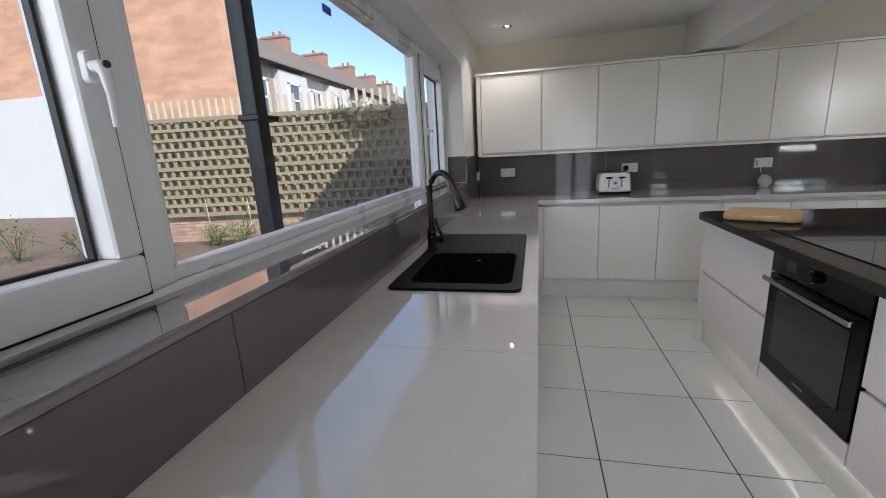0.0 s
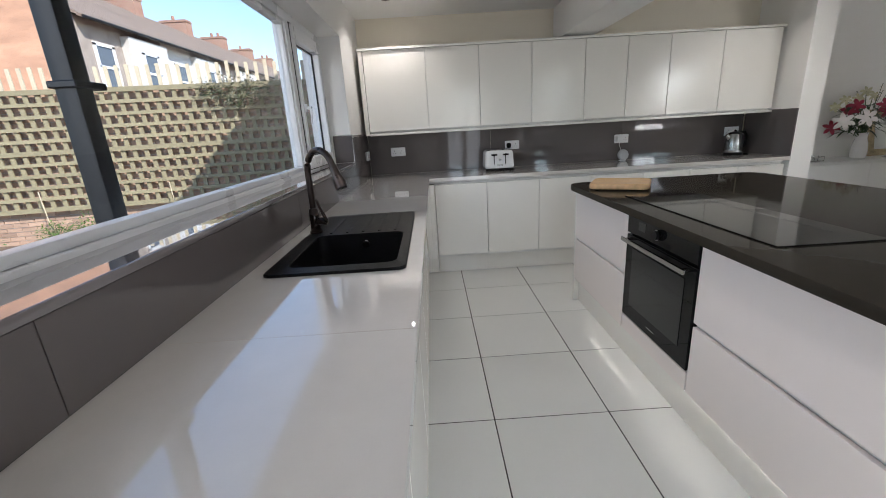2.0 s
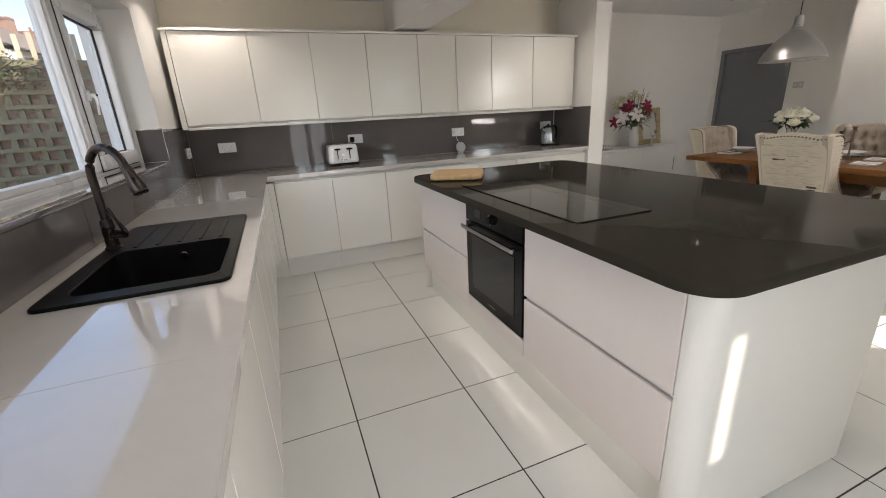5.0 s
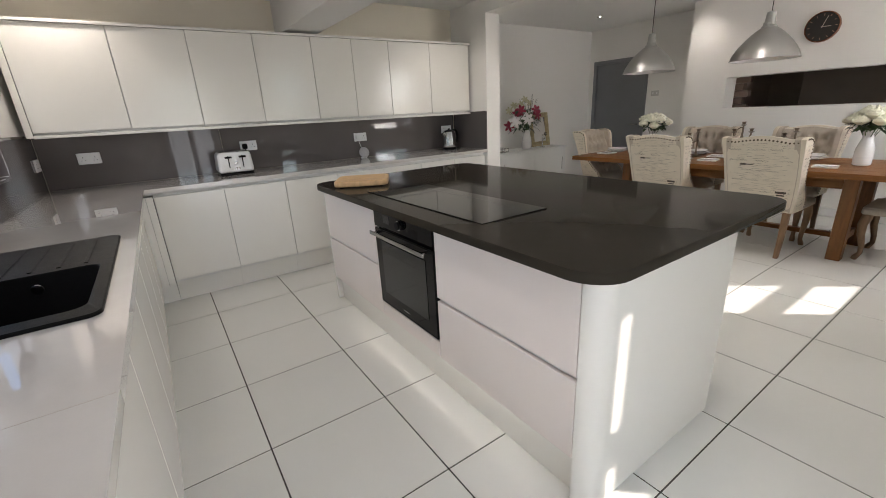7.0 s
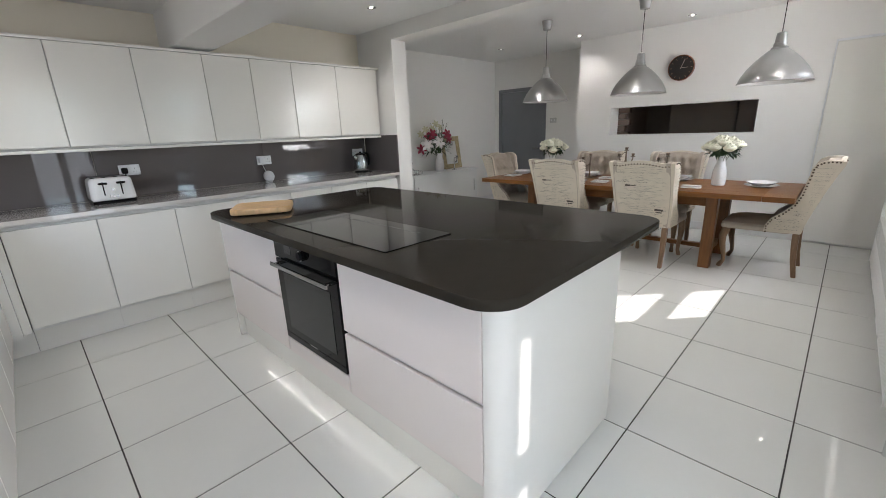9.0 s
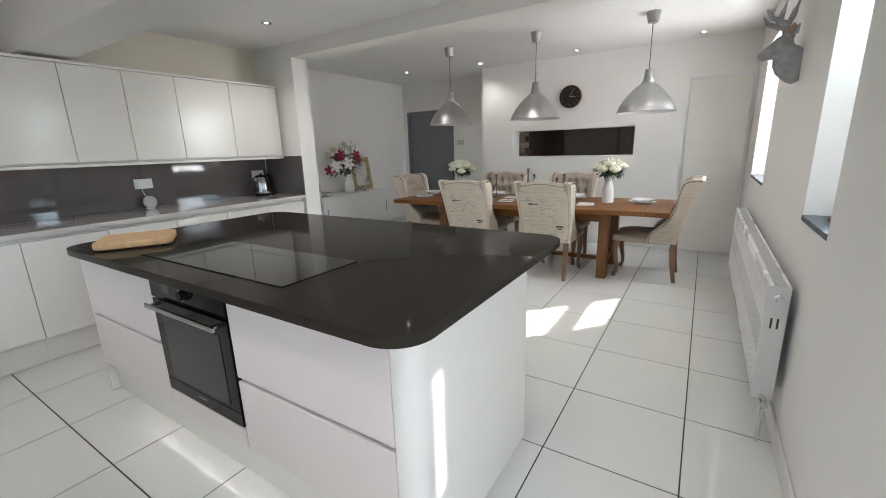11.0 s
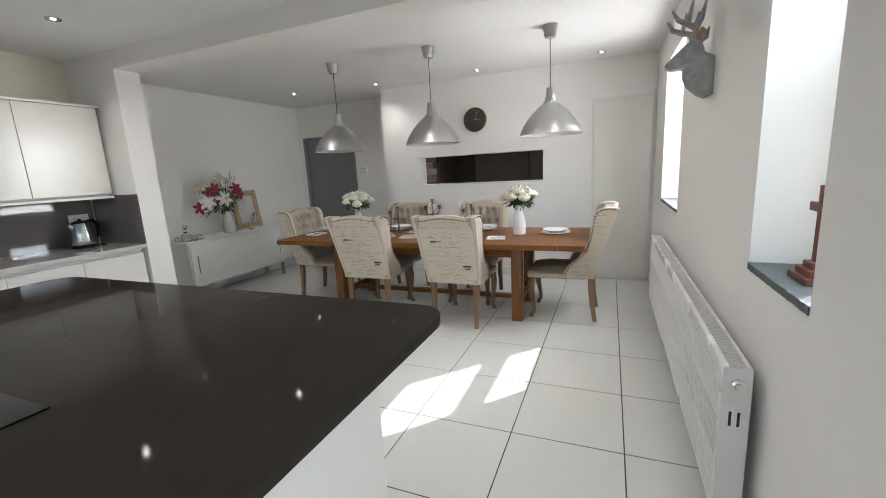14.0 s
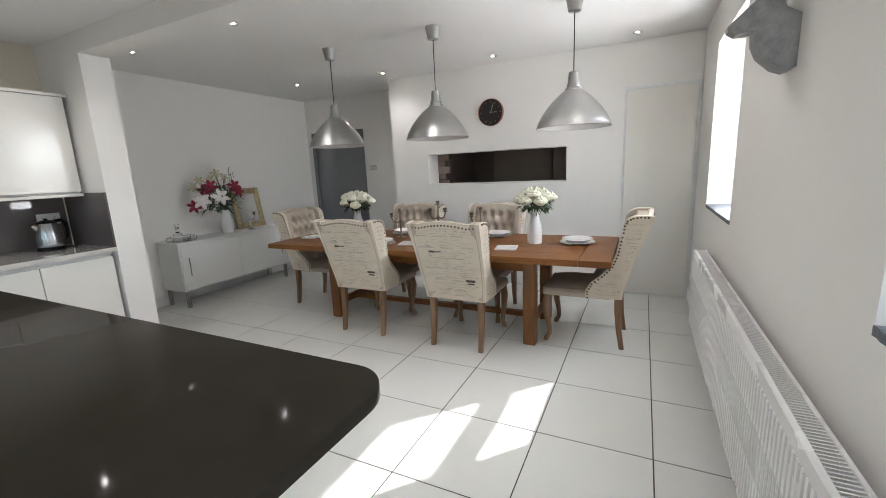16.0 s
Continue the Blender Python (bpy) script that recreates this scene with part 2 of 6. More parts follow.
def rounded(x0, x1, y0, y1, rs, n=8):
    """Outline of a rectangle; rs: corner radii at (x0,y0), (x1,y0), (x1,y1), (x0,y1)."""
    out = []
    for (cx, cy, a0), r in zip(((x0, y0, 180), (x1, y0, 270), (x1, y1, 0), (x0, y1, 90)), rs):
        sx, sy = (1 if cx == x0 else -1), (1 if cy == y0 else -1)
        if r < 1e-4:
            out.append((cx, cy))
            continue
        for k in range(n + 1):
            a = radians(a0 + 90 * k / n)
            out.append((cx + sx * r + r * math.cos(a), cy + sy * r + r * math.sin(a)))
    return out


def mesh_of(name, bm, material, smooth=True):
    """Mesh data; curved runs are smooth, folds and the rims of large flat faces stay crisp."""
    if smooth:
        for f in bm.faces:
            f.smooth = True
        size = {f: f.calc_area() for f in bm.faces}
        for e in bm.edges:
            if len(e.link_faces) == 2:
                bend = e.calc_face_angle(0.0)
                a, b = (size[f] for f in e.link_faces)
                e.smooth = not (bend > radians(38) or (bend > radians(8) and max(a, b) > 10 * min(a, b)))
    me = bpy.data.meshes.new(name)
    bm.to_mesh(me)
    bm.free()
    me.materials.append(material)
    return me


def thing(name, label, category, at=(0, 0, 0), group="", kind=""):
    ob = tagged(new(name), label, category, group, kind)
    ob.empty_display_size = 0.1
    ob.location = at
    OFF[ob] = Vector(at)
    return ob


def part(name, bm, material, parent, label=""):
    """One mesh under a thing or a part; bm in the coordinates in which the thing is placed."""
    o = OFF[parent]
    if o.length:
        bmesh.ops.translate(bm, vec=-o, verts=bm.verts)
    ob = new(name, mesh_of(name, bm, material))
    ob.parent = parent
    OFF[ob] = o
    return tagged(ob, label)


def solo(name, bm, material, label, category, kind="", group=""):
    """A thing that is one mesh, in world coordinates."""
    lo = Vector((min(v.co.x for v in bm.verts), min(v.co.y for v in bm.verts), min(v.co.z for v in bm.verts)))
    hi = Vector((max(v.co.x for v in bm.verts), max(v.co.y for v in bm.verts), lo.z))
    o = (lo + hi) / 2
    bmesh.ops.translate(bm, vec=-o, verts=bm.verts)
    ob = new(name, mesh_of(name, bm, material))
    ob.location = o
    OFF[ob] = o
    return tagged(ob, label, category, group, kind)


# ---- structure ----
XW, XE, YS, YN = 0.0, 7.351, -4.696, 0.62
ZL, ZK, ZD = 2.37, 2.45, 2.52
CB = 6.85


def wall(name, label, boxes, material=None):
    bm = BM()
    for b in boxes:
        box(bm, *b)
    return solo(name, bm, material or M_WALL, label, "wall", "structure")


wy0, wy1, wz0, wz1 = -4.5, -0.87, 1.085, 2.06
wall("wall_west", "white plastered outer wall with wide window opening", [
    (-0.30, 0, YS - 0.3, wy0, -0.05, 2.6), (-0.30, 0, wy1, 0.3, -0.05, 2.6),
    (-0.30, 0, wy0, wy1, -0.05, wz0), (-0.30, 0, wy0, wy1, wz1, 2.6)])
wall("wall_north", "cream painted wall above the kitchen units", [(0, 3.885, 0, 0.3, -0.05, 2.6)], M_CREAMWALL)
wall("wall_pier", "white plastered pier between kitchen and dining room", [(3.885, 4.08, -0.62, 0.92, -0.05, 2.6)])
wall("wall_north_dining", "off-white plastered wall behind the sideboard", [(4.08, XE + 0.3, YN, YN + 0.3, -0.05, 2.6)])
wall("wall_east_recess", "off-white plastered recess wall with grey door", [(XE, XE + 0.3, -1.3, -0.42, -0.05, 2.6), (XE, XE + 0.3, 0.47, YN, -0.05, 2.6), (XE, XE + 0.3, -0.42, 0.47, 1.985, 2.6)])
hy0, hy1, hz0, hz1 = -3.48, -1.795, 1.21, 1.577
wall("wall_east", "white wall with long open hatch", [
    (CB, CB + 0.28, YS - 0.3, hy0, -0.05, 2.6), (CB, CB + 0.28, hy1, -1.29, -0.05, 2.6),
    (CB, CB + 0.28, hy0, hy1, -0.05, hz0), (CB, CB + 0.28, hy0, hy1, hz1, 2.6), (CB + 0.28, XE + 0.3, -1.49, -1.29, -0.05, 2.6)])
SW1, SW2 = (5.04, 6.05, 1.0, 2.22), (2.87, 3.35, 1.0, 2.22)
# opening for the added, unseen garden door
PD = (0.95, 1.80, 2.12)
wall("wall_south", "warm white wall with two deep window reveals", [
    (-0.3, PD[0], YS - 0.3, YS, -0.05, 2.6), (PD[1], SW2[0], YS - 0.3, YS, -0.05, 2.6), (PD[0], PD[1], YS - 0.3, YS, PD[2], 2.6), (SW2[1], SW1[0], YS - 0.3, YS, -0.05, 2.6), (SW1[1], CB + 0.3, YS - 0.3, YS, -0.05, 2.6),
    (SW2[0], SW2[1], YS - 0.3, YS, -0.05, SW2[2]), (SW2[0], SW2[1], YS - 0.3, YS, SW2[3], 2.6),
    (SW1[0], SW1[1], YS - 0.3, YS, -0.05, SW1[2]), (SW1[0], SW1[1], YS - 0.3, YS, SW1[3], 2.6)])
bm = BM()
box(bm, -0.3, 2.03, YS - 0.3, 0.3, ZL, ZL + 0.1)
box(bm, 2.03, 3.985, YS - 0.3, 0.3, ZK, ZK + 0.1)
solo("ceiling_kitchen", bm, M_CEIL, "matt off-white plaster ceiling", "ceiling", "structure")
bm = BM()
box(bm, 3.985, XE + 0.3, YS - 0.3, YN + 0.3, ZD, ZD + 0.1)
solo("ceiling_dining", bm, M_CEIL, "matt off-white plaster ceiling", "ceiling", "structure")
bm = BM()
box(bm, -0.3, XE + 0.3, YS - 0.3, YN + 0.3, 2.63, 2.75)
solo("roof_slab", bm, M_CEIL, "flat slab over the rooms", "roof", "structure")
bm = BM()
box(bm, 1.88, 2.19, YS, 0.0, 2.08, ZK + 0.02, 0.004)
solo("beam_kitchen", bm, M_CEIL, "boxed white plaster ceiling beam", "beam", "structure")
bm = BM()
box(bm, 3.885, 4.08, YS, -0.62, 2.31, 2.55)
solo("beam_opening", bm, M_WALL, "white plaster downstand beam over the wide opening", "beam", "structure")
# room beyond the hatch
bm = BM()
box(bm, 9.2, 9.3, -5.2, -0.9, -0.05, 2.6)
box(bm, CB + 0.28, 9.3, -5.3, -5.2, -0.05, 2.6)
box(bm, XE + 0.3, 9.3, -1.5, -1.4, -0.05, 2.6)
box(bm, CB + 0.28, 9.3, -5.3, -1.4, 2.5, 2.6)
box(bm, CB + 0.28, 9.3, -5.3, -1.5, -0.05, 0.0)
solo("wall_beyond_hatch", bm, M_HATCH, "brown walls of the dim room beyond the hatch", "wall", "structure")

# floor: one slab of grout, and a tile for each tile
bm = BM()
box(bm, -0.3, XE + 0.3, YS - 0.3, YN + 0.3, -0.12, -0.002)
floor = solo("floor", bm, M_GROUT, "large glossy pale grey porcelain floor tiles with dark joints", "floor", "structure")

# ---- west window ----
def pane_mesh(parent, x0, x1, y0, y1, z0, z1):
    bm = BM()
    box(bm, x0, x1, y0, y1, z0, z1)
    p = part("pane", bm, M_PANE, parent)
    p.visible_shadow = False
    return p


M_GASKET = mat("black_rubber", (0.015, 0.015, 0.016), 0.6)
M_WSILL = mat("mauve_grey_quartz", (0.19, 0.17, 0.17), 0.02, var=0.04, scale=14, bscale=260, rvar=0.006, spec=1.0, coat=1.0)
win = thing("window_1", "wide white plastic framed window with opening casements", "window", (-0.2, -2.7, wz0), kind="structure")
fx0, fx1 = -0.245, -0.165
bm = BM()
box(bm, fx0, fx1, wy0, wy1, wz0, 1.135, 0.006, 2)
box(bm, fx0, fx1, wy0, wy1, 2.005, wz1, 0.006, 2)
box(bm, fx0, fx1, wy1 - 0.05, wy1, 1.135, 2.005, 0.006, 2)
box(bm, fx0, fx1, wy0, wy0 + 0.05, 1.135, 2.005, 0.006, 2)
box(bm, fx0, fx1, -1.63, -1.56, 1.135, 2.005, 0.006, 2)
box(bm, fx0, fx1, -3.72, -3.65, 1.135, 2.005, 0.006, 2)
part("window_frame", bm, M_UPVC, win)
bm = BM()
for y0, y1, z0, z1 in ((-3.65, -1.63, 1.135, 1.165), (-3.65, -1.63, 1.98, 2.005), (-3.65, -3.63, 1.165, 1.98), (-1.65, -1.63, 1.165, 1.98)):
    box(bm, -0.225, -0.175, y0, y1, z0, z1, 0.008, 2)
part("glazing_bead", bm, M_UPVC, win)
pane_mesh(win, -0.212, -0.204, -3.63, -1.65, 1.16, 1.985)
for (ya, yb), hy in (((-4.45, -3.72), -3.755), ((-1.56, -0.92), -1.525)):
    bm = BM()
    w, ws = 0.078, 0.057
    for y0, y1, z0, z1 in ((ya, yb, 1.138, 1.138 + w), (ya, yb, 2.002 - w, 2.002), (ya, ya + ws, 1.138 + w, 2.002 - w), (yb - ws, yb, 1.138 + w, 2.002 - w)):
        box(bm, -0.235, -0.148, y0 + 0.003, y1 - 0.003, z0, z1, 0.009, 2)
    sash = part("casement", bm, M_UPVC, win)
    bm = BM()
    for y0, y1, z0, z1 in ((ya - 0.006, ya + 0.003, 1.132, 2.008), (yb - 0.003, yb + 0.006, 1.132, 2.008), (ya + 0.003, yb - 0.003, 1.132, 1.138), (ya + 0.003, yb - 0.003, 2.002, 2.008)):
        box(bm, -0.168, -0.1625, y0, y1, z0, z1)
    part("seal", bm, M_GASKET, sash, "black rubber seal")
    bm = BM()
    for y0, y1, z0, z1 in ((ya + ws, yb - ws, 1.216, 1.222), (ya + ws, yb - ws, 1.918, 1.924), (ya + ws, ya + ws + 0.006, 1.222, 1.918), (yb - ws - 0.006, yb - ws, 1.222, 1.918)):
        box(bm, -0.210, -0.194, y0, y1, z0, z1)
    part("gasket", bm, M_GASKET, sash)
    pane_mesh(sash, -0.206, -0.198, ya + ws, yb - ws, 1.216, 1.924)
    bm = BM()
    hz = 1.54 if hy < -3 else 1.52
    prism(bm, rounded(-0.012, 0.012, -0.026, 0.026, (0.01,) * 4), 0, 0.016, 0.004, m=Matrix.Translation((-0.148, hy, hz)) @ Matrix.Rotation(radians(90), 4, "Y") @ Matrix.Rotation(radians(90), 4, "Z"))
    tube(bm, [(-0.132, hy, hz), (-0.118, hy, hz), (-0.110, hy, hz - 0.012), (-0.112, hy + 0.003, hz - 0.045), (-0.119, hy + 0.006, hz - 0.095)], [0.010, 0.011, 0.010, 0.007, 0.005], 10)
    h = part("handle", bm, M_UPVC, sash, "white lever handle")
    bm = BM()
    lathe(bm, [(0, 0.004), (0.006, 0.004), (0.006, 0)], 12, (-0.106, hy, hz + 0.002), Matrix.Rotation(radians(90), 4, "Y"))
    part("lock", bm, M_GASKET, h)
bm = BM()
box(bm, -0.165, 0.012, wy0, -0.86, 1.098, 1.12, 0.004, 2)
solo("window_sill", bm, M_WSILL, "polished mauve-grey stone window sill", "window sill", "structure")

bm = BM()
box(bm, -0.2035, -0.2028, -2.77, -2.70, 1.915, 1.945)
solo("window_sticker", bm, mat("blue_film", (0.02, 0.08, 0.45), 0.4), "small blue sticker on the window glass", "sticker")

# splashbacks: separate glass panels
def splash(name, x0, x1, y0, y1, z0, z1):
    bm = BM()
    box(bm, x0, x1, y0, y1, z0, z1, 0.0005)
    return solo(name, bm, M_SPLASH, "glossy taupe-grey splashback panel on the wall", "splashback", group="splashback panels")


for ya, yb in ((-4.2, -3.713), (-3.711, -2.40), (-2.398, -0.862)):
    splash("splashback", 0.0, 0.008, ya, yb, 0.921, 1.097)
splash("splashback", 0.0, 0.008, -0.86, -0.009, 0.921, 1.335)
splash("splashback", -0.145, 0.008, -0.8705, -0.8625, 1.121, 1.335)
for xa, xb in ((0.009, 1.25), (1.252, 2.6), (2.602, 3.862)):
    splash("splashback", xa, xb, -0.008, 0.0, 0.921, 1.335)
splash("splashback", 3.872, 3.885, -0.62, -0.009, 0.921, 1.335)
bm = BM()
box(bm, -0.145, 0.011, -0.873, -0.8705, 1.335, 1.341)
box(bm, 0.008, 0.011, -0.873, -0.862, 1.121, 1.341)
solo("edge_trim", bm, M_STEEL, "thin metal edge trim on splashback", "trim", "structure")

# ---- worktops ----
sx0, sx1, sy0, sy1 = 0.070, 0.532, -3.07, -2.14


def slab(xs, ys, z0, z1, solid):
    """One connected plate made of the cells of a grid for which solid(x, y) holds."""
    b = bmesh.new()
    vert = {}

    def V(i, j, z):
        if (i, j, z) not in vert:
            vert[i, j, z] = b.verts.new((xs[i], ys[j], z))
        return vert[i, j, z]

    on = {(i, j) for i in range(len(xs) - 1) for j in range(len(ys) - 1) if solid((xs[i] + xs[i + 1]) / 2, (ys[j] + ys[j + 1]) / 2)}
    for i, j in on:
        b.faces.new([V(i, j, z1), V(i + 1, j, z1), V(i + 1, j + 1, z1), V(i, j + 1, z1)])
        b.faces.new([V(i, j + 1, z0), V(i + 1, j + 1, z0), V(i + 1, j, z0), V(i, j, z0)])
        for (di, dj), (a, c) in (((-1, 0), ((i, j + 1), (i, j))), ((1, 0), ((i + 1, j), (i + 1, j + 1))), ((0, -1), ((i, j), (i + 1, j))), ((0, 1), ((i + 1, j + 1), (i, j + 1)))):
            if (i + di, j + dj) not in on:
                b.faces.new([V(*a, z0), V(*c, z0), V(*c, z1), V(*a, z1)])
    return b


bm = slab([0.0, sx0 + 0.02, sx1 - 0.02, 0.605, 3.885], [-4.2, sy0 + 0.02, sy1 - 0.02, -0.625, 0.0], 0.89, 0.92,
          lambda x, y: (x < 0.605 or y > -0.625) and not (sx0 + 0.02 < x < sx1 - 0.02 and sy0 + 0.02 < y < sy1 - 0.02))
for v in bm.verts:
    if abs(v.co.x - 0.605) < 1e-4:
        v.co.x = 0.607 + 0.0092 * (v.co.y + 0.625)
worktop = solo("worktop", bm, M_QUARTZ, "pale glossy quartz worktop in an L shape", "worktop")
bm = BM()
box(bm, 0.009, 0.577, -3.4757, -3.4743, 0.9195, 0.9203)
part("joint", bm, M_MORTAR, worktop, "fine joint between two lengths of worktop")
bm = BM()
box(bm, 0.02, 0.522, -4.19, -3.1, 0.868, 0.8895)
box(bm, 0.02, 0.522, -2.08, -0.66, 0.868, 0.8895)
box(bm, 0.58, 3.87, -0.565, -0.02, 0.868, 0.8895)
solo("worktop_rail", bm, M_CARC, "recessed grip rail under the worktop", "rail", "structure")


# ---- cabinet units ----
def unit(name, label, x0, x1, y0, y1, z0, z1, face, doors, material=M_GLOSS, plinth=0.0, group=""):
    """A cabinet whose doors face -y ('s') or +x ('e') or -x ('w'); doors: list of (a0, a1, z0, z1) along the face."""
    c = thing(name, label, "cabinet", ((x0 + x1) / 2, (y0 + y1) / 2, z0 if not plinth else 0), group=group)
    bm = BM()
    box(bm, x0, x1 - (0.016 if face == "e" else 0), y0 + (0.016 if face == "s" else 0), y1, z0, z1, 0.001)
    part("body", bm, M_CARC, c)
    for a0, a1, za, zb in doors:
        bm = BM()
        g = 0.0022
        if face == "s":
            box(bm, a0 + g, a1 - g, y0 - 0.019, y0 - 0.001, za, zb, 0.0025, 2)
        elif face == "e":
            box(bm, x1 + 0.001, x1 + 0.019, a0 + g, a1 - g, za, zb, 0.0025, 2)
        else:
            box(bm, x0 - 0.019, x0 - 0.001, a0 + g, a1 - g, za, zb, 0.0025, 2)
        part("door" if name != "drawer_unit" else "drawer_front", bm, material, c)
    if plinth:
        bm = BM()
        if face == "s":
            box(bm, x0, x1, y0 + 0.05, y0 + 0.065, 0.001, z0)
        elif face == "e":
            box(bm, x1 - 0.065, x1 - 0.05, y0, y1, 0.001, z0)
        else:
            box(bm, x0 + 0.03, x0 + 0.045, y0, y1, 0.001, z0)
        part("plinth", bm, material, c)
    return c


ub = [0.085, 0.635, 1.115, 1.592, 2.075, 2.46, 2.846, 3.33, 3.855]
for a, b in zip(ub, ub[1:]):
    unit("wall_cabinet", "white gloss handleless wall cabinet, closed, above the splashback", a, b - 0.0005, -0.335, -0.001, 1.335, 2.035, "s", [(a, b, 1.348, 2.035)], group="wall cabinets")
bm = BM()
box(bm, 0.045, 0.083, -0.352, -0.002, 1.318, 2.055, 0.002)
solo("end_panel", bm, M_GLOSS, "white gloss end panel of the wall cabinets", "panel", "structure")
bm = BM()
box(bm, 0.04, 3.87, -0.375, -0.001, 2.0365, 2.056, 0.003, 2)
solo("cornice", bm, M_GLOSS, "white cornice strip on top of wall cabinets", "trim", "structure")
bm = BM()
box(bm, 0.084, 3.862, -0.356, -0.338, 1.312, 1.334, 0.003, 2)
box(bm, 0.084, 3.862, -0.338, -0.01, 1.318, 1.334)
solo("pelmet", bm, M_GLOSS, "white pelmet strip under wall cabinets", "trim", "structure")
bb = [0.648, 1.122, 1.602, 2.078, 2.555, 2.99, 3.425, 3.86]
for a, b in zip(bb, bb[1:]):
    unit("base_cabinet", "white gloss handleless base cabinet, closed, under the worktop", a, b - 0.0005, -0.58, -0.012, 0.165, 0.867, "s", [(a, b, 0.19, 0.855)], plinth=0.16, group="base cabinets")
yb_ = [-4.18, -3.66, -3.06, -2.56, -2.06, -1.60, -1.15, -0.648]
for a, b in zip(yb_, yb_[1:]):
    unit("base_cabinet", "white gloss handleless base cabinet, closed, under the window worktop", 0.012, 0.535, a, b - 0.0005, 0.165, 0.70 if -3.1 < a < -2.1 else 0.867, "e", [(a, b, 0.19, 0.855)], plinth=0.16, group="base cabinets")
bm = BM()
box(bm, 0.012, 0.60, -0.645, -0.012, 0.165, 0.867)
box(bm, 0.60, 0.645, -0.60, -0.40, 0.165, 0.86, 0.002)
box(bm, 0.012, 0.645, -0.53, -0.02, 0.001, 0.165)
solo("corner_filler", bm, M_GLOSS, "white gloss corner post of the base cabinets", "panel", "structure")

# ---- sink and tap ----
sink = thing("sink", "black composite sink with ribbed drainer set in the worktop", "sink", (0.3, -2.6, 0.70))
bm = BM()
# rim: outer ring around the bowl, drainer towards the far end
bx0, bx1, by0, by1 = 0.13, 0.497, -3.005, -2.58


def loft(b, rings, cap=False):
    """Skin a run of closed outlines of (points, height) with the same number of corners."""
    vs = [[b.verts.new((x, y, z)) for x, y in pts] for pts, z in rings]
    for p, q in zip(vs, vs[1:]):
        for i in range(len(p)):
            j = (i + 1) % len(p)
            b.faces.new((p[i], p[j], q[j], q[i]))
    if cap:
        b.faces.new(vs[-1])
    bmesh.ops.recalc_face_normals(b, faces=b.faces)
    return b


def sink_line(inset, bowl=False, r=0.03):
    x0, x1, y0, y1 = (bx0, bx1, by0, by1) if bowl else (sx0, sx1, sy0, sy1)
    return rounded(x0 + inset, x1 - inset, y0 + inset, y1 - inset, (r,) * 4, 6)


bm = loft(BM(), [(sink_line(0.0), 0.9205), (sink_line(0.0), 0.927), (sink_line(0.003), 0.930), (sink_line(-0.003, True, 0.043), 0.930), (sink_line(0.0, True, 0.04), 0.928)])
part("rim", bm, M_BLACK, sink)
bm = BM()
for k in range(5):
    xr = 0.17 + 0.07 * k
    box(bm, xr, xr + 0.012, by1 + 0.03, sy1 - 0.06, 0.9302, 0.9335, 0.0016)
part("drainer", bm, M_BLACK, sink, "ribbed drainer")
bm = loft(BM(), [(sink_line(0.0, True, 0.04), 0.928), (sink_line(0.010, True, 0.04), 0.76), (sink_line(0.018, True, 0.04), 0.735), (sink_line(0.04, True, 0.03), 0.722)], True)
bmesh.ops.reverse_faces(bm, faces=bm.faces)
part("bowl", bm, M_BLACK, sink)
bm = BM()
lathe(bm, [(0, 0.004), (0.012, 0.004), (0.014, 0.003), (0.030, 0.004), (0.034, 0.0)], 24, (0.31, -2.79, 0.7225))
part("waste", bm, M_CHROME, sink, "chrome waste")
bm = BM()
lathe(bm, [(0.0, 0.003), (0.008, 0.003), (0.015, 0.004), (0.017, 0)], 18, (0.33, by1 - 0.012, 0.885), Matrix.Rotation(radians(90), 4, "X"))
part("overflow", bm, M_CHROME, sink, "chrome overflow ring")
tap = thing("mixer_tap", "dark bronze pull-out kitchen tap beside the sink", "tap", (0.10, -2.505, 0.93))
tx, ty = 0.10, -2.505
bm = BM()
lathe(bm, [(0, 0), (0.028, 0), (0.028, 0.006), (0.022, 0.012), (0.021, 0.10), (0.017, 0.11), (0, 0.112)], 24, (tx, ty, 0.93))
tube(bm, [(tx + 0.012, ty - 0.01, 0.985), (tx + 0.055, ty - 0.03, 0.985)], 0.016, 14)
part("body", bm, M_BRONZE, tap)
bm = BM()
tube(bm, [(tx + 0.052, ty - 0.028, 0.985), (tx + 0.06, ty - 0.033, 0.99), (tx + 0.04, ty - 0.04, 1.05), (tx + 0.03, ty - 0.043, 1.085)], [0.011, 0.008, 0.006, 0.006], 10)
part("lever", bm, M_BRONZE, tap)
bm = BM()
sd = Vector((0.75, -0.65, 0))
arc = [(tx, ty, 1.04), (tx, ty, 1.19)] + [Vector((tx, ty, 1.19)) + sd * (0.095 - 0.095 * math.cos(a)) + Vector((0, 0, 0.10 * math.sin(a))) for a in [math.pi * k / 16 for k in range(1, 15)]]
tube(bm, arc, 0.0135, 14)
part("spout", bm, M_BRONZE, tap)
e0, e1 = Vector(arc[-1]), Vector(arc[-1]) - Vector(arc[-2])
e1.normalize()
bm = BM()
tube(bm, [e0, e0 + e1 * 0.012, e0 + e1 * 0.03, e0 + e1 * 0.085, e0 + e1 * 0.10], [0.0145, 0.017, 0.017, 0.025, 0.023], 18)
part("spray_head", bm, M_BRONZE, tap)

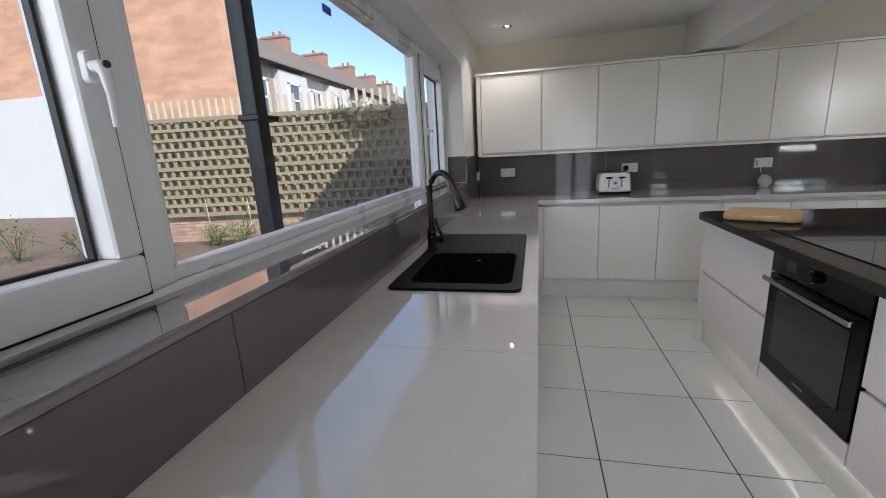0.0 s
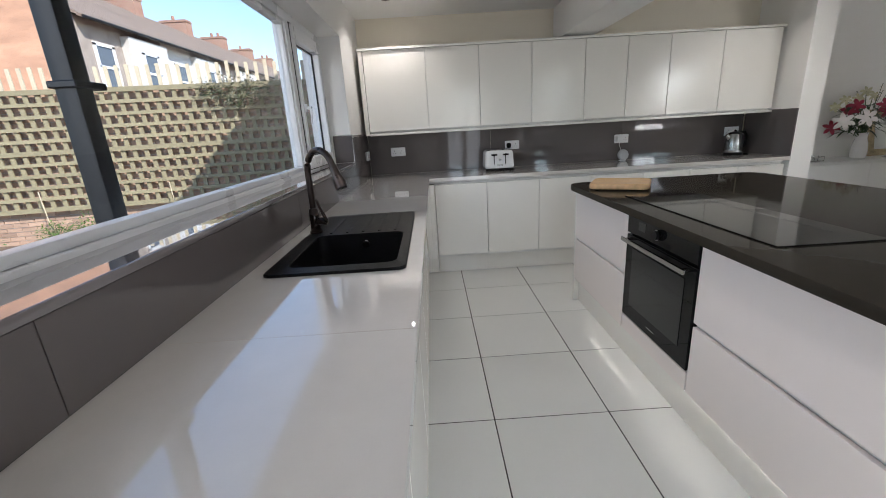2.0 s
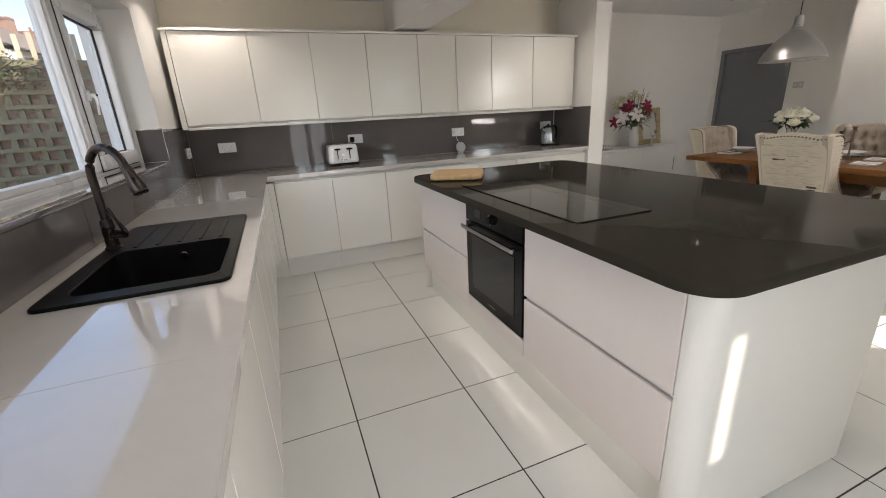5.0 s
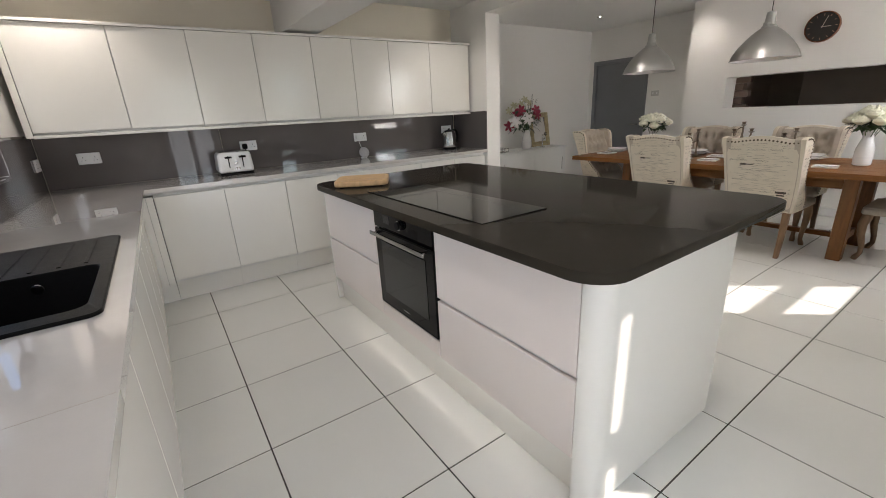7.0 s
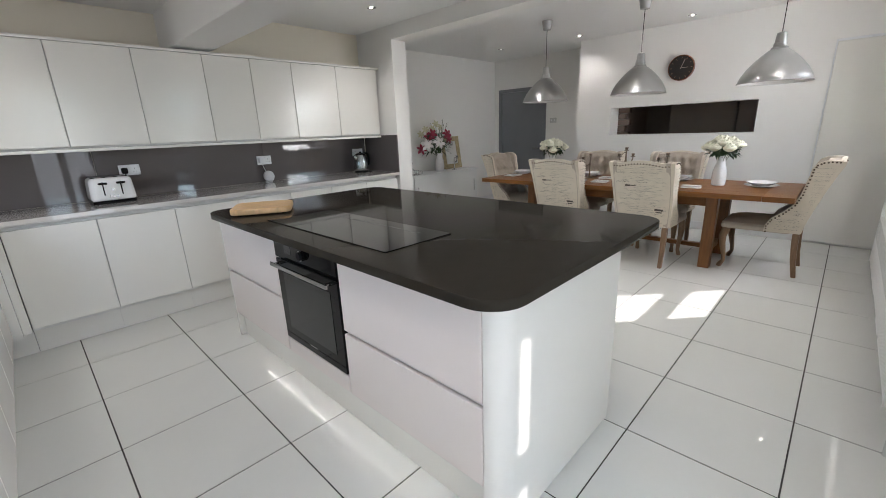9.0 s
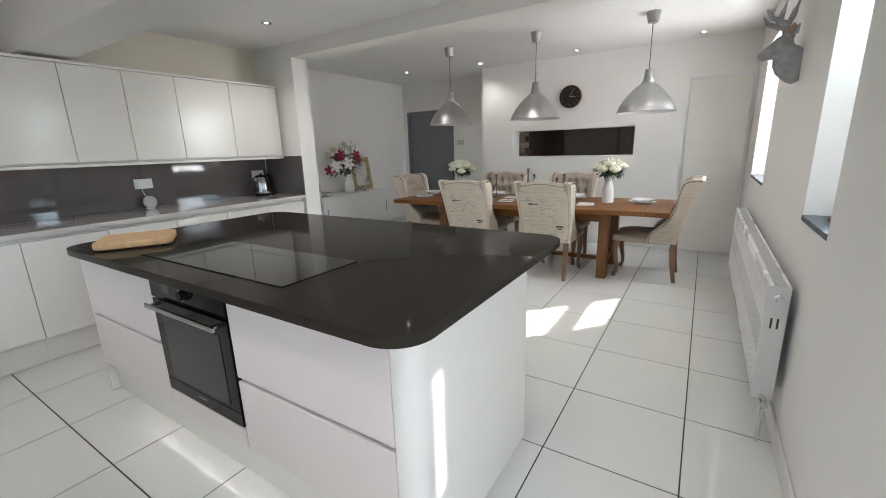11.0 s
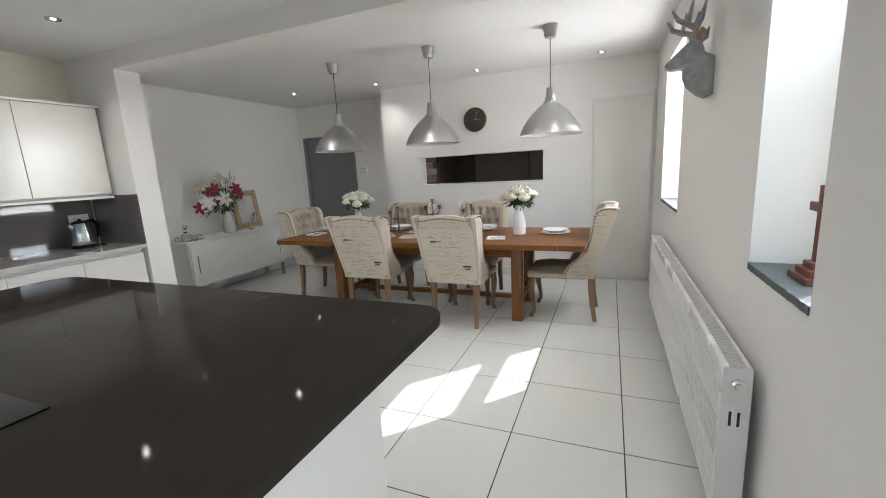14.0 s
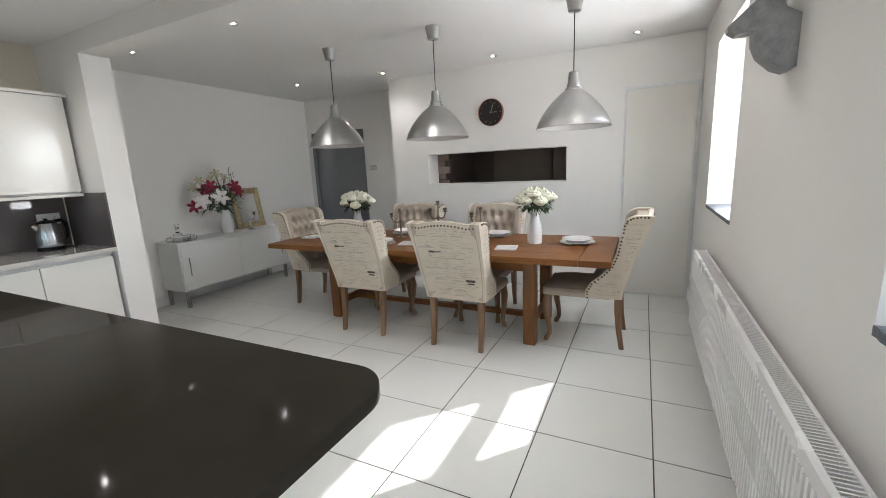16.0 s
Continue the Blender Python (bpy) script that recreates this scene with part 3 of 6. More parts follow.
# ---- island ----
ix, iy0, iy1, ie = 1.69, -3.60, -1.385, 2.53
island = thing("kitchen_island", "white island base with curved corner panels under a dark worktop", "kitchen island", (2.1, -2.5, 0))
bm = BM()
box(bm, ix + 0.002, ie - 0.02, iy0, -2.80, 0.17, 0.862)
box(bm, ix + 0.002, ie - 0.02, -2.19, iy1, 0.17, 0.862)
box(bm, ix + 0.56, ie - 0.02, -2.80, -2.19, 0.17, 0.862)
box(bm, ix + 0.002, ix + 0.56, -2.80, -2.19, 0.17, 0.275)
part("body", bm, M_CARC, island)
R = 0.075


def curved_panel(y_out, sgn):
    """End panel with a quarter-round front corner, 18 mm thick."""
    pts_o, pts_i = [], []
    for k in range(13):
        a = radians(90 * k / 12)
        cx, cy = ix - 0.018 + R, y_out - sgn * R
        pts_o.append((cx - R * math.cos(a), cy + sgn * R * math.sin(a)))
        pts_i.append((cx - (R - 0.018) * math.cos(a), cy + sgn * (R - 0.018) * math.sin(a)))
    ring = pts_o + [(ie, y_out), (ie, y_out - sgn * 0.018)] + pts_i[::-1]
    b = BM()
    return prism(b, ring if sgn < 0 else ring[::-1], 0.002, 0.868)


part("end_panel", curved_panel(iy0 - R - 0.002, -1), M_GLOSS, island, "curved white gloss end panel")
bm = BM()
box(bm, ix - 0.018, ie, iy1 + 0.002, iy1 + 0.022, 0.002, 0.868, 0.002)
part("end_panel", bm, M_GLOSS, island)
bm = BM()
box(bm, ie - 0.018, ie, iy0 - R + 0.018, iy1 + 0.002, 0.002, 0.868)
part("back_panel", bm, M_GLOSS, island)
for a0, a1, zs in ((-3.60, -2.803, ((0.185, 0.497), (0.515, 0.848))), (-2.187, -1.385, ((0.185, 0.497), (0.515, 0.848)))):
    for z0, z1 in zs:
        bm = BM()
        box(bm, ix - 0.019, ix, a0 + 0.002, a1 - 0.002, z0, z1, 0.003, 2)
        part("drawer_front", bm, M_SATIN, island, "white handleless drawer front, pink bounce light in its colour")
bm = BM()
box(bm, ix - 0.019, ix, -2.799, -2.191, 0.185, 0.272, 0.002)
part("filler_panel", bm, M_SATIN, island)
bm = BM()
box(bm, ix + 0.02, ix + 0.035, iy0, iy1, 0.001, 0.17)
part("plinth", bm, M_GLOSS, island)
bm = BM()
for k in range(118):
    yy = iy0 + 0.12 + k * (iy1 - iy0 - 0.45) / 117
    box(bm, ix + 0.003, ix + 0.0065, yy - 0.0024, yy + 0.0024, 0.166, 0.1685)
part("led_strip", bm, glow("led", (1.0, 0.97, 0.9), 10.0), island, "row of small lit white diodes")
bm = BM()
prism(bm, rounded(1.605, 2.985, -3.715, -1.345, (0.13, 0.12, 0.12, 0.12), 10), 0.872, 0.91, 0.004, 2)
solo("island_worktop", bm, M_DARKTOP, "dark brown-grey quartz island worktop with rounded corners", "worktop")
oven = thing("oven", "black glass built-in oven with steel handle, closed", "oven", (ix, -2.495, 0.276))
oy0, oy1 = -2.795, -2.195
bm = BM()
box(bm, ix, ix + 0.54, oy0 + 0.01, oy1 - 0.01, 0.277, 0.86)
part("body", bm, M_BLACK, oven)
bm = BM()
box(bm, ix - 0.022, ix - 0.001, oy0, oy1, 0.755, 0.862, 0.002)
pnl = part("control_panel", bm, M_BLACKGLASS, oven)
bm = BM()
lathe(bm, [(0, 0.024), (0.019, 0.024), (0.022, 0.021), (0.022, 0.0)], 24, (ix - 0.023, -2.505, 0.812), Matrix.Rotation(radians(-90), 4, "Y"))
part("knob", bm, M_BLACK, pnl)
bm = BM()
lathe(bm, [(0.0225, 0.004), (0.026, 0.004), (0.026, 0.014), (0.0225, 0.014)], 24, (ix - 0.023, -2.505, 0.812), Matrix.Rotation(radians(-90), 4, "Y"))
part("knob_ring", bm, M_STEEL, pnl, "steel ring round the dial")
bm = BM()
box(bm, ix - 0.0232, ix - 0.0222, -2.38, -2.31, 0.79, 0.835)
part("display", bm, mat("display_glass", (0.03, 0.03, 0.033), 0.1), pnl)
bm = BM()
box(bm, ix - 0.022, ix - 0.001, oy0, oy1, 0.280, 0.745, 0.002)
odoor = part("oven_door", bm, M_BLACKGLASS, oven)
bm = BM()
box(bm, ix - 0.0245, ix - 0.0222, oy0 + 0.07, oy1 - 0.07, 0.36, 0.68, 0.001)
part("door_window", bm, mat("oven_window", (0.02, 0.021, 0.02), 0.06), odoor)
bm = BM()
box(bm, ix - 0.0225, ix - 0.0222, -2.53, -2.46, 0.315, 0.321)
part("badge", bm, M_STEEL, odoor)
bm = BM()
box(bm, ix - 0.068, ix - 0.056, oy0 + 0.02, oy1 - 0.02, 0.715, 0.737, 0.004, 2)
for yy in (oy0 + 0.05, oy1 - 0.05):
    box(bm, ix - 0.060, ix - 0.021, yy - 0.009, yy + 0.009, 0.719, 0.733, 0.002)
part("handle", bm, M_STEEL, odoor, "flat brushed steel handle")
hob = thing("induction_hob", "black glass induction hob flush on the island", "hob", (1.925, -2.53, 0.91))
bm = BM()
box(bm, 1.735, 2.115, -3.07, -1.995, 0.9103, 0.915, 0.0015)
part("glass_top", bm, M_BLACKGLASS, hob)
bm = BM()
box(bm, 2.03, 2.033, -2.95, -2.1, 0.9151, 0.9154)
box(bm, 2.033, 2.110, -2.535, -2.532, 0.9151, 0.9154)
part("zone_marks", bm, mat("grey_print", (0.12, 0.12, 0.12), 0.4), hob)

# ---- grey door, cupboard door, skirtings ----
door = thing("door_1", "dark grey painted flush door, closed, in grey frame", "door", (XE, 0.03, 0), kind="structure")
bm = BM()
for y0, y1, z0, z1 in ((-0.47, -0.415, 0.001, 2.03), (0.465, 0.52, 0.001, 2.03), (-0.415, 0.465, 1.975, 2.03)):
    box(bm, XE - 0.02, XE + 0.1, y0, y1, z0, z1, 0.003)
part("door_frame", bm, M_DOORG, door)
bm = BM()
box(bm, XE + 0.015, XE + 0.055, -0.412, 0.462, 0.005, 1.972, 0.003)
part("leaf", bm, M_DOORG, door)
bm = BM()
tube(bm, [(XE + 0.012, -0.35, 1.0), (XE - 0.04, -0.35, 1.0), (XE - 0.045, -0.24, 1.0)], 0.009, 8)
part("door_handle", bm, M_STEEL, door)
cup = thing("cupboard_door", "tall white gloss flush cupboard door, closed", "cupboard", (CB, -4.36, 0))
bm = BM()
box(bm, CB - 0.018, CB - 0.001, -4.665, -4.055, 0.015, 2.075, 0.003, 2)
part("leaf", bm, M_GLOSS, cup)
bm = BM()
box(bm, CB - 0.010, CB - 0.001, -4.694, -4.668, 0.001, 2.10, 0.002)
box(bm, CB - 0.010, CB - 0.001, -4.052, -4.04, 0.001, 2.10, 0.002)
box(bm, CB - 0.010, CB - 0.001, -4.668, -4.052, 2.078, 2.10, 0.002)
part("frame", bm, M_UPVC, cup)
M_SKIRT = mat("skirting_paint", (0.78, 0.775, 0.76), 0.4, var=0.02)
for nm, b in (("skirting_north", (4.082, XE - 0.001, YN - 0.014, YN - 0.001, 0.001, 0.12)),
              ("skirting_south", (1.82, CB - 0.02, YS + 0.001, YS + 0.014, 0.001, 0.10)),
              ("skirting_east", (CB - 0.014, CB - 0.001, -4.03, -1.29, 0.001, 0.10)),
              ("skirting_recess", (XE - 0.014, XE - 0.001, -1.288, -0.475, 0.001, 0.12))):
    bm = BM()
    box(bm, *b, 0.003)
    solo(nm, bm, M_SKIRT, "white painted skirting board", "skirting", "structure")

# ---- south windows ----
# ew: east stile width, widened on SW2 to narrow the island's sun strip
for (x0, x1, z0, z1), tz, ew in ((SW1, 1.60, 0.06), (SW2, 1.60, 0.13)):
    w = thing("window_2", "deep-set white framed window with transom", "window", ((x0 + x1) / 2, YS - 0.24, z0), kind="structure")
    bm = BM()
    fy0, fy1 = YS - 0.275, YS - 0.205
    for xa, xb, za, zb in ((x0, x1, z0, z0 + 0.06), (x0, x1, z1 - 0.07, z1), (x0, x0 + 0.06, z0 + 0.06, z1 - 0.07), (x1 - ew, x1, z0 + 0.06, z1 - 0.07), (x0 + 0.06, x1 - ew, tz - 0.05, tz + 0.05)):
        box(bm, xa, xb, fy0, fy1, za, zb, 0.005, 2)
    part("window_frame", bm, M_UPVC, w)
    pane_mesh(w, x0 + 0.05, x1 - 0.05, YS - 0.245, YS - 0.239, z0 + 0.05, z1 - 0.06)
    bm = BM()
    t = bmesh.new()
    bmesh.ops.create_grid(t, x_segments=24, y_segments=10, size=0.5)
    for v in t.verts:
        v.co = Vector(((x0 + x1) / 2 + v.co.x * (x1 - x0), YS - 0.099 + v.co.y * 0.205 + (0.004 * noise.noise(v.co * 30) if v.co.y > 0.49 else 0), z0 + 0.025 + 0.0015 * noise.noise(v.co * 9)))
    e = bmesh.ops.extrude_face_region(t, geom=t.faces[:])
    for v in e["geom"]:
        if isinstance(v, bmesh.types.BMVert):
            v.co.z = z0 + 0.002
    bmesh.ops.recalc_face_normals(t, faces=t.faces)
    join(bm, t)
    solo("slate_sill", bm, M_SLATE, "riven dark slate window sill", "window sill", "structure")

# glazed garden door behind the walker: unseen, added to let daylight in
pdw = thing("door_2", "white framed glazed garden door, closed, unseen, added to let light in", "door", (1.375, YS - 0.24, 0), kind="structure")
bm = BM()
for xa, xb, za, zb in ((PD[0], PD[1], 0.001, 0.06), (PD[0], PD[1], PD[2] - 0.07, PD[2]), (PD[0], PD[0] + 0.08, 0.06, PD[2] - 0.07), (PD[1] - 0.08, PD[1], 0.06, PD[2] - 0.07), (1.33, 1.42, 0.06, PD[2] - 0.07)):
    box(bm, xa, xb, YS - 0.275, YS - 0.205, za, zb, 0.005, 2)
part("door_frame", bm, M_UPVC, pdw)
for xa, xb in ((PD[0] + 0.07, 1.34), (1.41, PD[1] - 0.07)):
    pane_mesh(pdw, xa, xb, YS - 0.245, YS - 0.239, 0.05, PD[2] - 0.06)

# ---- dining table ----
table = thing("dining_table", "long rectangular oiled oak dining table with end leaves", "table", (5.53, -2.5, 0))
tz = 0.745
for ya, yb in ((-4.07, -3.86), (-3.858, -1.142), (-1.14, -0.92)):
    bm = BM()
    n = 5 if yb - ya > 1 else 1
    w = 1.02 / n
    for k in range(n):
        box(bm, 5.02 + k * w + 0.0004, 5.02 + (k + 1) * w - 0.0004, ya, yb, tz - 0.045, tz, 0.003, 2)
    part("tabletop" if n > 1 else "end_leaf", bm, M_OAK, table)
for x0, x1, y0, y1 in ((5.2, 5.23, -3.45, -1.6), (5.83, 5.86, -3.45, -1.6), (5.2, 5.86, -3.45, -3.42), (5.2, 5.86, -1.63, -1.6)):
    bm = BM()
    box(bm, x0, x1, y0, y1, tz - 0.15, tz - 0.046, 0.003)
    part("apron", bm, M_OAK, table)
for x0 in (5.19, 5.775):
    for y0 in (-3.53, -1.61):
        bm = BM()
        box(bm, x0, x0 + 0.095, y0, y0 + 0.095, 0.0005, tz - 0.046, 0.006, 2)
        part("leg", bm, M_OAKV, table)
for y0 in (-3.5, -1.58):
    bm = BM()
    box(bm, 5.286, 5.774, y0 + 0.02, y0 + 0.055, 0.10, 0.17, 0.004)
    part("stretcher", bm, M_OAK, table)
bm = BM()
box(bm, 5.50, 5.56, -3.444, -1.526, 0.115, 0.155, 0.004)
part("stretcher", bm, M_OAK, table)


# ---- chairs ----
def back_x(z):
    """Lean of the chair's back: x of its rear face at height z."""
    u = max(0, (z - 0.42) / 0.62)
    return -0.02 - 0.15 * u - 0.05 * u * u


def half_w(z):
    u = max(0, (z - 0.42) / 0.62)
    return 0.235 + 0.022 * u + 0.012 * math.sin(u * 3.1)


def top_z(s):
    """Height of the back's top at s from -1 to 1: a low crown that dips before the wings."""
    return 1.005 + 0.028 * math.cos(s * math.pi * 0.62) + 0.022 * max(0, abs(s) - 0.72) / 0.28


def make_chair():
    c = thing("dining_chair", "wingback dining chair in script-printed cream linen with studs", "chair", group="chairs round the table")
    rng = random.Random(7)
    # back: outer shell and tufted inner pad, one closed mesh each
    N, H = 40, 30
    for nm, d0, d1, material in (("back_shell", 0.0, 0.045, M_LINEN), ("back_cushion", 0.046, 0.115, M_LINEN2)):
        t = bmesh.new()
        layers = []
        for d in (d0, d1):
            rows = []
            for j in range(H + 1):
                row = []
                for i in range(N + 1):
                    s = -1 + 2 * i / N
                    k = 0.995 if nm == "back_shell" else 0.86
                    zt = top_z(s) - (0 if nm == "back_shell" else 0.012)
                    z0 = 0.40 if nm == "back_shell" else 0.46
                    z = z0 + (zt - z0) * j / H
                    x = back_x(z) + d
                    if nm == "back_cushion" and d == d1:
                        # diamond tufting
                        u, v = s * 2.6, (z - 0.46) / 0.125
                        dimple = max(math.exp(-((u - a - 0.5 * (b % 2)) ** 2 + (v - b - 0.6) ** 2) * 9) for a in range(-3, 4) for b in range(5))
                        edge = min(1, 6 * (1 - abs(s)), 6 * (1.02 - j / H))
                        x += 0.02 * edge - 0.05 * dimple * edge
                    if nm == "back_shell" and d == d0:
                        x += 0.003 * max(0, abs(s) - 0.9) / 0.1 + 0.016 * max(0, j / H - 0.93) / 0.07
                    row.append(t.verts.new((x, s * half_w(z) * k, z)))
                rows.append(row)
            layers.append(rows)
        for L, flip in ((layers[0], False), (layers[1], True)):
            for j in range(H):
                for i in range(N):
                    q = (L[j][i], L[j][i + 1], L[j + 1][i + 1], L[j + 1][i])
                    t.faces.new(q[::-1] if flip else q)
        A, B = layers
        ring_a = A[0] + [r[-1] for r in A[1:]] + A[-1][-2::-1] + [r[0] for r in A[-2:0:-1]]
        ring_b = B[0] + [r[-1] for r in B[1:]] + B[-1][-2::-1] + [r[0] for r in B[-2:0:-1]]
        for i in range(len(ring_a)):
            j = (i + 1) % len(ring_a)
            t.faces.new((ring_a[j], ring_a[i], ring_b[i], ring_b[j]))
        bmesh.ops.recalc_face_normals(t, faces=t.faces)
        part(nm, t, material, c)
    # buttons
    for b in range(4):
        for a in (-1.5, -0.5, 0.5, 1.5) if b % 2 else (-1, 0, 1):
            z = 0.46 + 0.125 * (b + 0.6)
            y = a / 2.6 * half_w(z) * 0.86
            bm = BM()
            lathe(bm, [(0, 0.006), (0.006, 0.005), (0.009, 0)], 8, (back_x(z) + 0.100, y, z), Matrix.Rotation(radians(90), 4, "Y"))
            part("button", bm, M_LINEN2, c)
    # wings
    prof = [(-0.018, 0.40), (0.235, 0.395), (0.235, 0.45), (0.20, 0.515), (0.13, 0.575), (0.065, 0.65), (0.03, 0.74), (0.012, 0.84), (0.0, 0.90), (-0.008, 0.955), (-0.03, 0.995), (-0.07, 1.016), (-0.12, 1.024), (-0.17, 1.022), (-0.205, 1.012), (-0.198, 0.98)]
    for k in range(1, 7):
        z = 0.98 - k * 0.088
        prof.append((back_x(z) + 0.002, z))
    front = prof[1:15]
    for sg in (-1, 1):
        for nm, inner in (("wing", False), ("wing_lining", True)):
            t = bmesh.new()
            f = t.faces.new([t.verts.new((x, 0, z)) for x, z in prof])
            e = bmesh.ops.extrude_face_region(t, geom=[f])
            for v in e["geom"]:
                if isinstance(v, bmesh.types.BMVert):
                    v.co.y = 1
            bmesh.ops.recalc_face_normals(t, faces=t.faces)
            bmesh.ops.bevel(t, geom=[ed for ed in t.edges if abs(ed.verts[0].co.y - ed.verts[1].co.y) < 0.5], offset=0.012, segments=2, profile=0.5, affect="EDGES")
            for v in t.verts:
                th = 0.05 + 0.02 * max(0, (v.co.z - 0.8) / 0.25)
                u = min(1, max(0, v.co.y))
                lo, hi = (-0.042, -0.004) if inner else (-0.003, th - 0.035)
                v.co.y = sg * (half_w(v.co.z) + lo + u * (hi - lo))
            bmesh.ops.recalc_face_normals(t, faces=t.faces)
            made = part(nm, t, M_LINEN2 if inner else M_LINEN, c)
            wing = wing if inner else made
        # studs along the wing's outer edge
        bm = BM()
        for a, b in zip(front, front[1:]):
            L = math.hypot(b[0] - a[0], b[1] - a[1])
            for q in range(max(1, round(L / 0.027))):
                u = q / max(1, round(L / 0.027))
                x, z = a[0] + (b[0] - a[0]) * u, a[1] + (b[1] - a[1]) * u
                nx, nz = (b[1] - a[1]) / L, -(b[0] - a[0]) / L
                th = 0.015 + 0.02 * max(0, (z - 0.8) / 0.25)
                lathe(bm, [(0, 0.005), (0.006, 0.0035), (0.008, 0)], 6, (x - 0.014 * nx, sg * (half_w(z) + th - 0.0005), z - 0.014 * nz), Matrix.Rotation(radians(-90 * sg), 4, "X"))
        part("studs", bm, M_STUD, wing)
    # studs along the top of the back
    bm = BM()
    for i in range(19):
        s = -0.93 + 1.86 * i / 18
        z = top_z(s) - 0.03
        lathe(bm, [(0, 0.005), (0.006, 0.0035), (0.008, 0)], 6, (back_x(z) + 0.002, s * half_w(z), z), Matrix.Rotation(radians(-90), 4, "Y"))
    part("studs", bm, M_STUD, c)
    # faded script print on the rear face: strokes that cannot be read
    bm = BM()
    strokes = bmesh.new()

    def stroke(pts, w):
        prev = None
        for i, (y, z) in enumerate(pts):
            x = back_x(z) - 0.0012
            a, b = strokes.verts.new((x, y, z - w / 2)), strokes.verts.new((x, y, z + w / 2))
            if prev:
                strokes.faces.new((prev[0], a, b, prev[1]))
            prev = (a, b)

    z = 0.975
    row = 0
    while z > 0.43:
        big = row % 5 == 3
        h = 0.008 if big else 0.0032
        y = -half_w(z) * rng.uniform(0.35, 0.9)
        end = half_w(z) * rng.uniform(0.25, 0.9)
        while y < end:
            w = rng.uniform(0.07, 0.14) if big else rng.uniform(0.02, 0.08)
            n = int(w / 0.0042) if big else int(w / 0.0026)
            ph = rng.uniform(0, 6)
            slope = rng.uniform(-0.05, 0.05)
            pts = []
            for i in range(n):
                yy = y + w * i / max(1, n - 1)
                if yy > half_w(z) * 0.9:
                    break
                tall = 1.9 if i % 9 == 4 else rng.uniform(0.35, 1.0)
                pts.append((yy, z + slope * (yy - y) + h * tall * math.sin(ph + i * 1.5 + 0.8 * math.sin(i * 0.6 + ph))))
            if len(pts) > 2:
                stroke(pts, rng.uniform(0.0022, 0.0034) if big else rng.uniform(0.0011, 0.0019))
            y += w + rng.uniform(0.01, 0.08)
        z -= 0.026 if big else rng.uniform(0.0125, 0.019)
        row += 1
    for y0, z0, ww, hh in ((-0.19, 0.575, 0.075, 0.026), (-0.18, 0.547, 0.055, 0.014), (0.10, 0.80, 0.05, 0.022), (0.05, 0.797, 0.045, 0.010)):
        stroke([(y0, z0), (y0 + ww, z0)], hh)
    for q in range(3):
        yc, zc, r = -0.1 + 0.12 * q, 0.72 + 0.1 * ((q * 7) % 3 - 1), 0.03
        stroke([(yc + r * math.cos(a) * (1 - a / 16), zc + r * math.sin(a) * (1 - a / 16)) for a in [k * 0.4 for k in range(28)]], 0.0018)
    for f in strokes.faces:
        f.normal_update()
    join(bm, strokes)
    part("printed_script", bm, M_INK, c, "faded dark handwriting print")
    # script on the outer sides
    for sg in (-1, 1):
        t = bmesh.new()
        for r in range(26):
            z = 0.43 + 0.021 * r + 0.006 * math.sin(r * 2.3)
            xa = back_x(z) + 0.03
            xb = 0.17 if z < 0.52 else (0.06 if z < 0.62 else -0.03)
            y = sg * (half_w(z) + 0.0168 + 0.02 * max(0, (z - 0.8) / 0.25))
            prev = None
            n = 26
            for i in range(n):
                x = xa + (xb - xa) * i / n
                zz = z + 0.005 * math.sin(i * 1.9 + r) * rng.uniform(0.3, 1.3)
                a, b = t.verts.new((x, y, zz - 0.0010)), t.verts.new((x, y, zz + 0.0010))
                if prev and rng.random() > 0.42:
                    t.faces.new((prev[0], a, b, prev[1]))
                prev = (a, b)
        part("printed_script", t, M_INK, c)
    # seat
    bm = BM()
    box(bm, 0.05, 0.56, -0.245, 0.245, 0.385, 0.44, 0.02, 3)
    part("seat_frame", bm, M_LINEN2, c)
    t = bmesh.new()
    bmesh.ops.create_grid(t, x_segments=12, y_segments=12, size=1)
    for v in t.verts:
        u, w = v.co.x, v.co.y
        v.co = Vector((0.305 + u * 0.25, w * 0.24, 0.445 + 0.045 * (1 - abs(u) ** 4) * (1 - abs(w) ** 4)))
    e = bmesh.ops.extrude_face_region(t, geom=t.faces[:])
    for v in e["geom"]:
        if isinstance(v, bmesh.types.BMVert):
            v.co.z = 0.44
    bmesh.ops.recalc_face_normals(t, faces=t.faces)
    part("seat", t, M_LINEN2, c)
    # legs: sabre at the rear, cabriole at the front
    for sg in (-1, 1):
        t = bmesh.new()
        prev = None
        for z, x, w in ((0.40, 0.01, 0.024), (0.30, 0.008, 0.023), (0.15, -0.004, 0.020), (0.0, -0.028, 0.017)):
            ring = [t.verts.new((x + a * w, sg * 0.205 + b * w, z)) for a, b in ((-1, -1), (1, -1), (1, 1), (-1, 1))]
            if prev:
                for i in range(4):
                    t.faces.new((prev[i], prev[(i + 1) % 4], ring[(i + 1) % 4], ring[i]))
            else:
                t.faces.new(ring)
            prev = ring
        t.faces.new(prev[::-1])
        bmesh.ops.recalc_face_normals(t, faces=t.faces)
        bmesh.ops.bevel(t, geom=t.edges[:], offset=0.004, segments=1, affect="EDGES")
        part("leg", t, M_LEG, c)
        bm = BM()
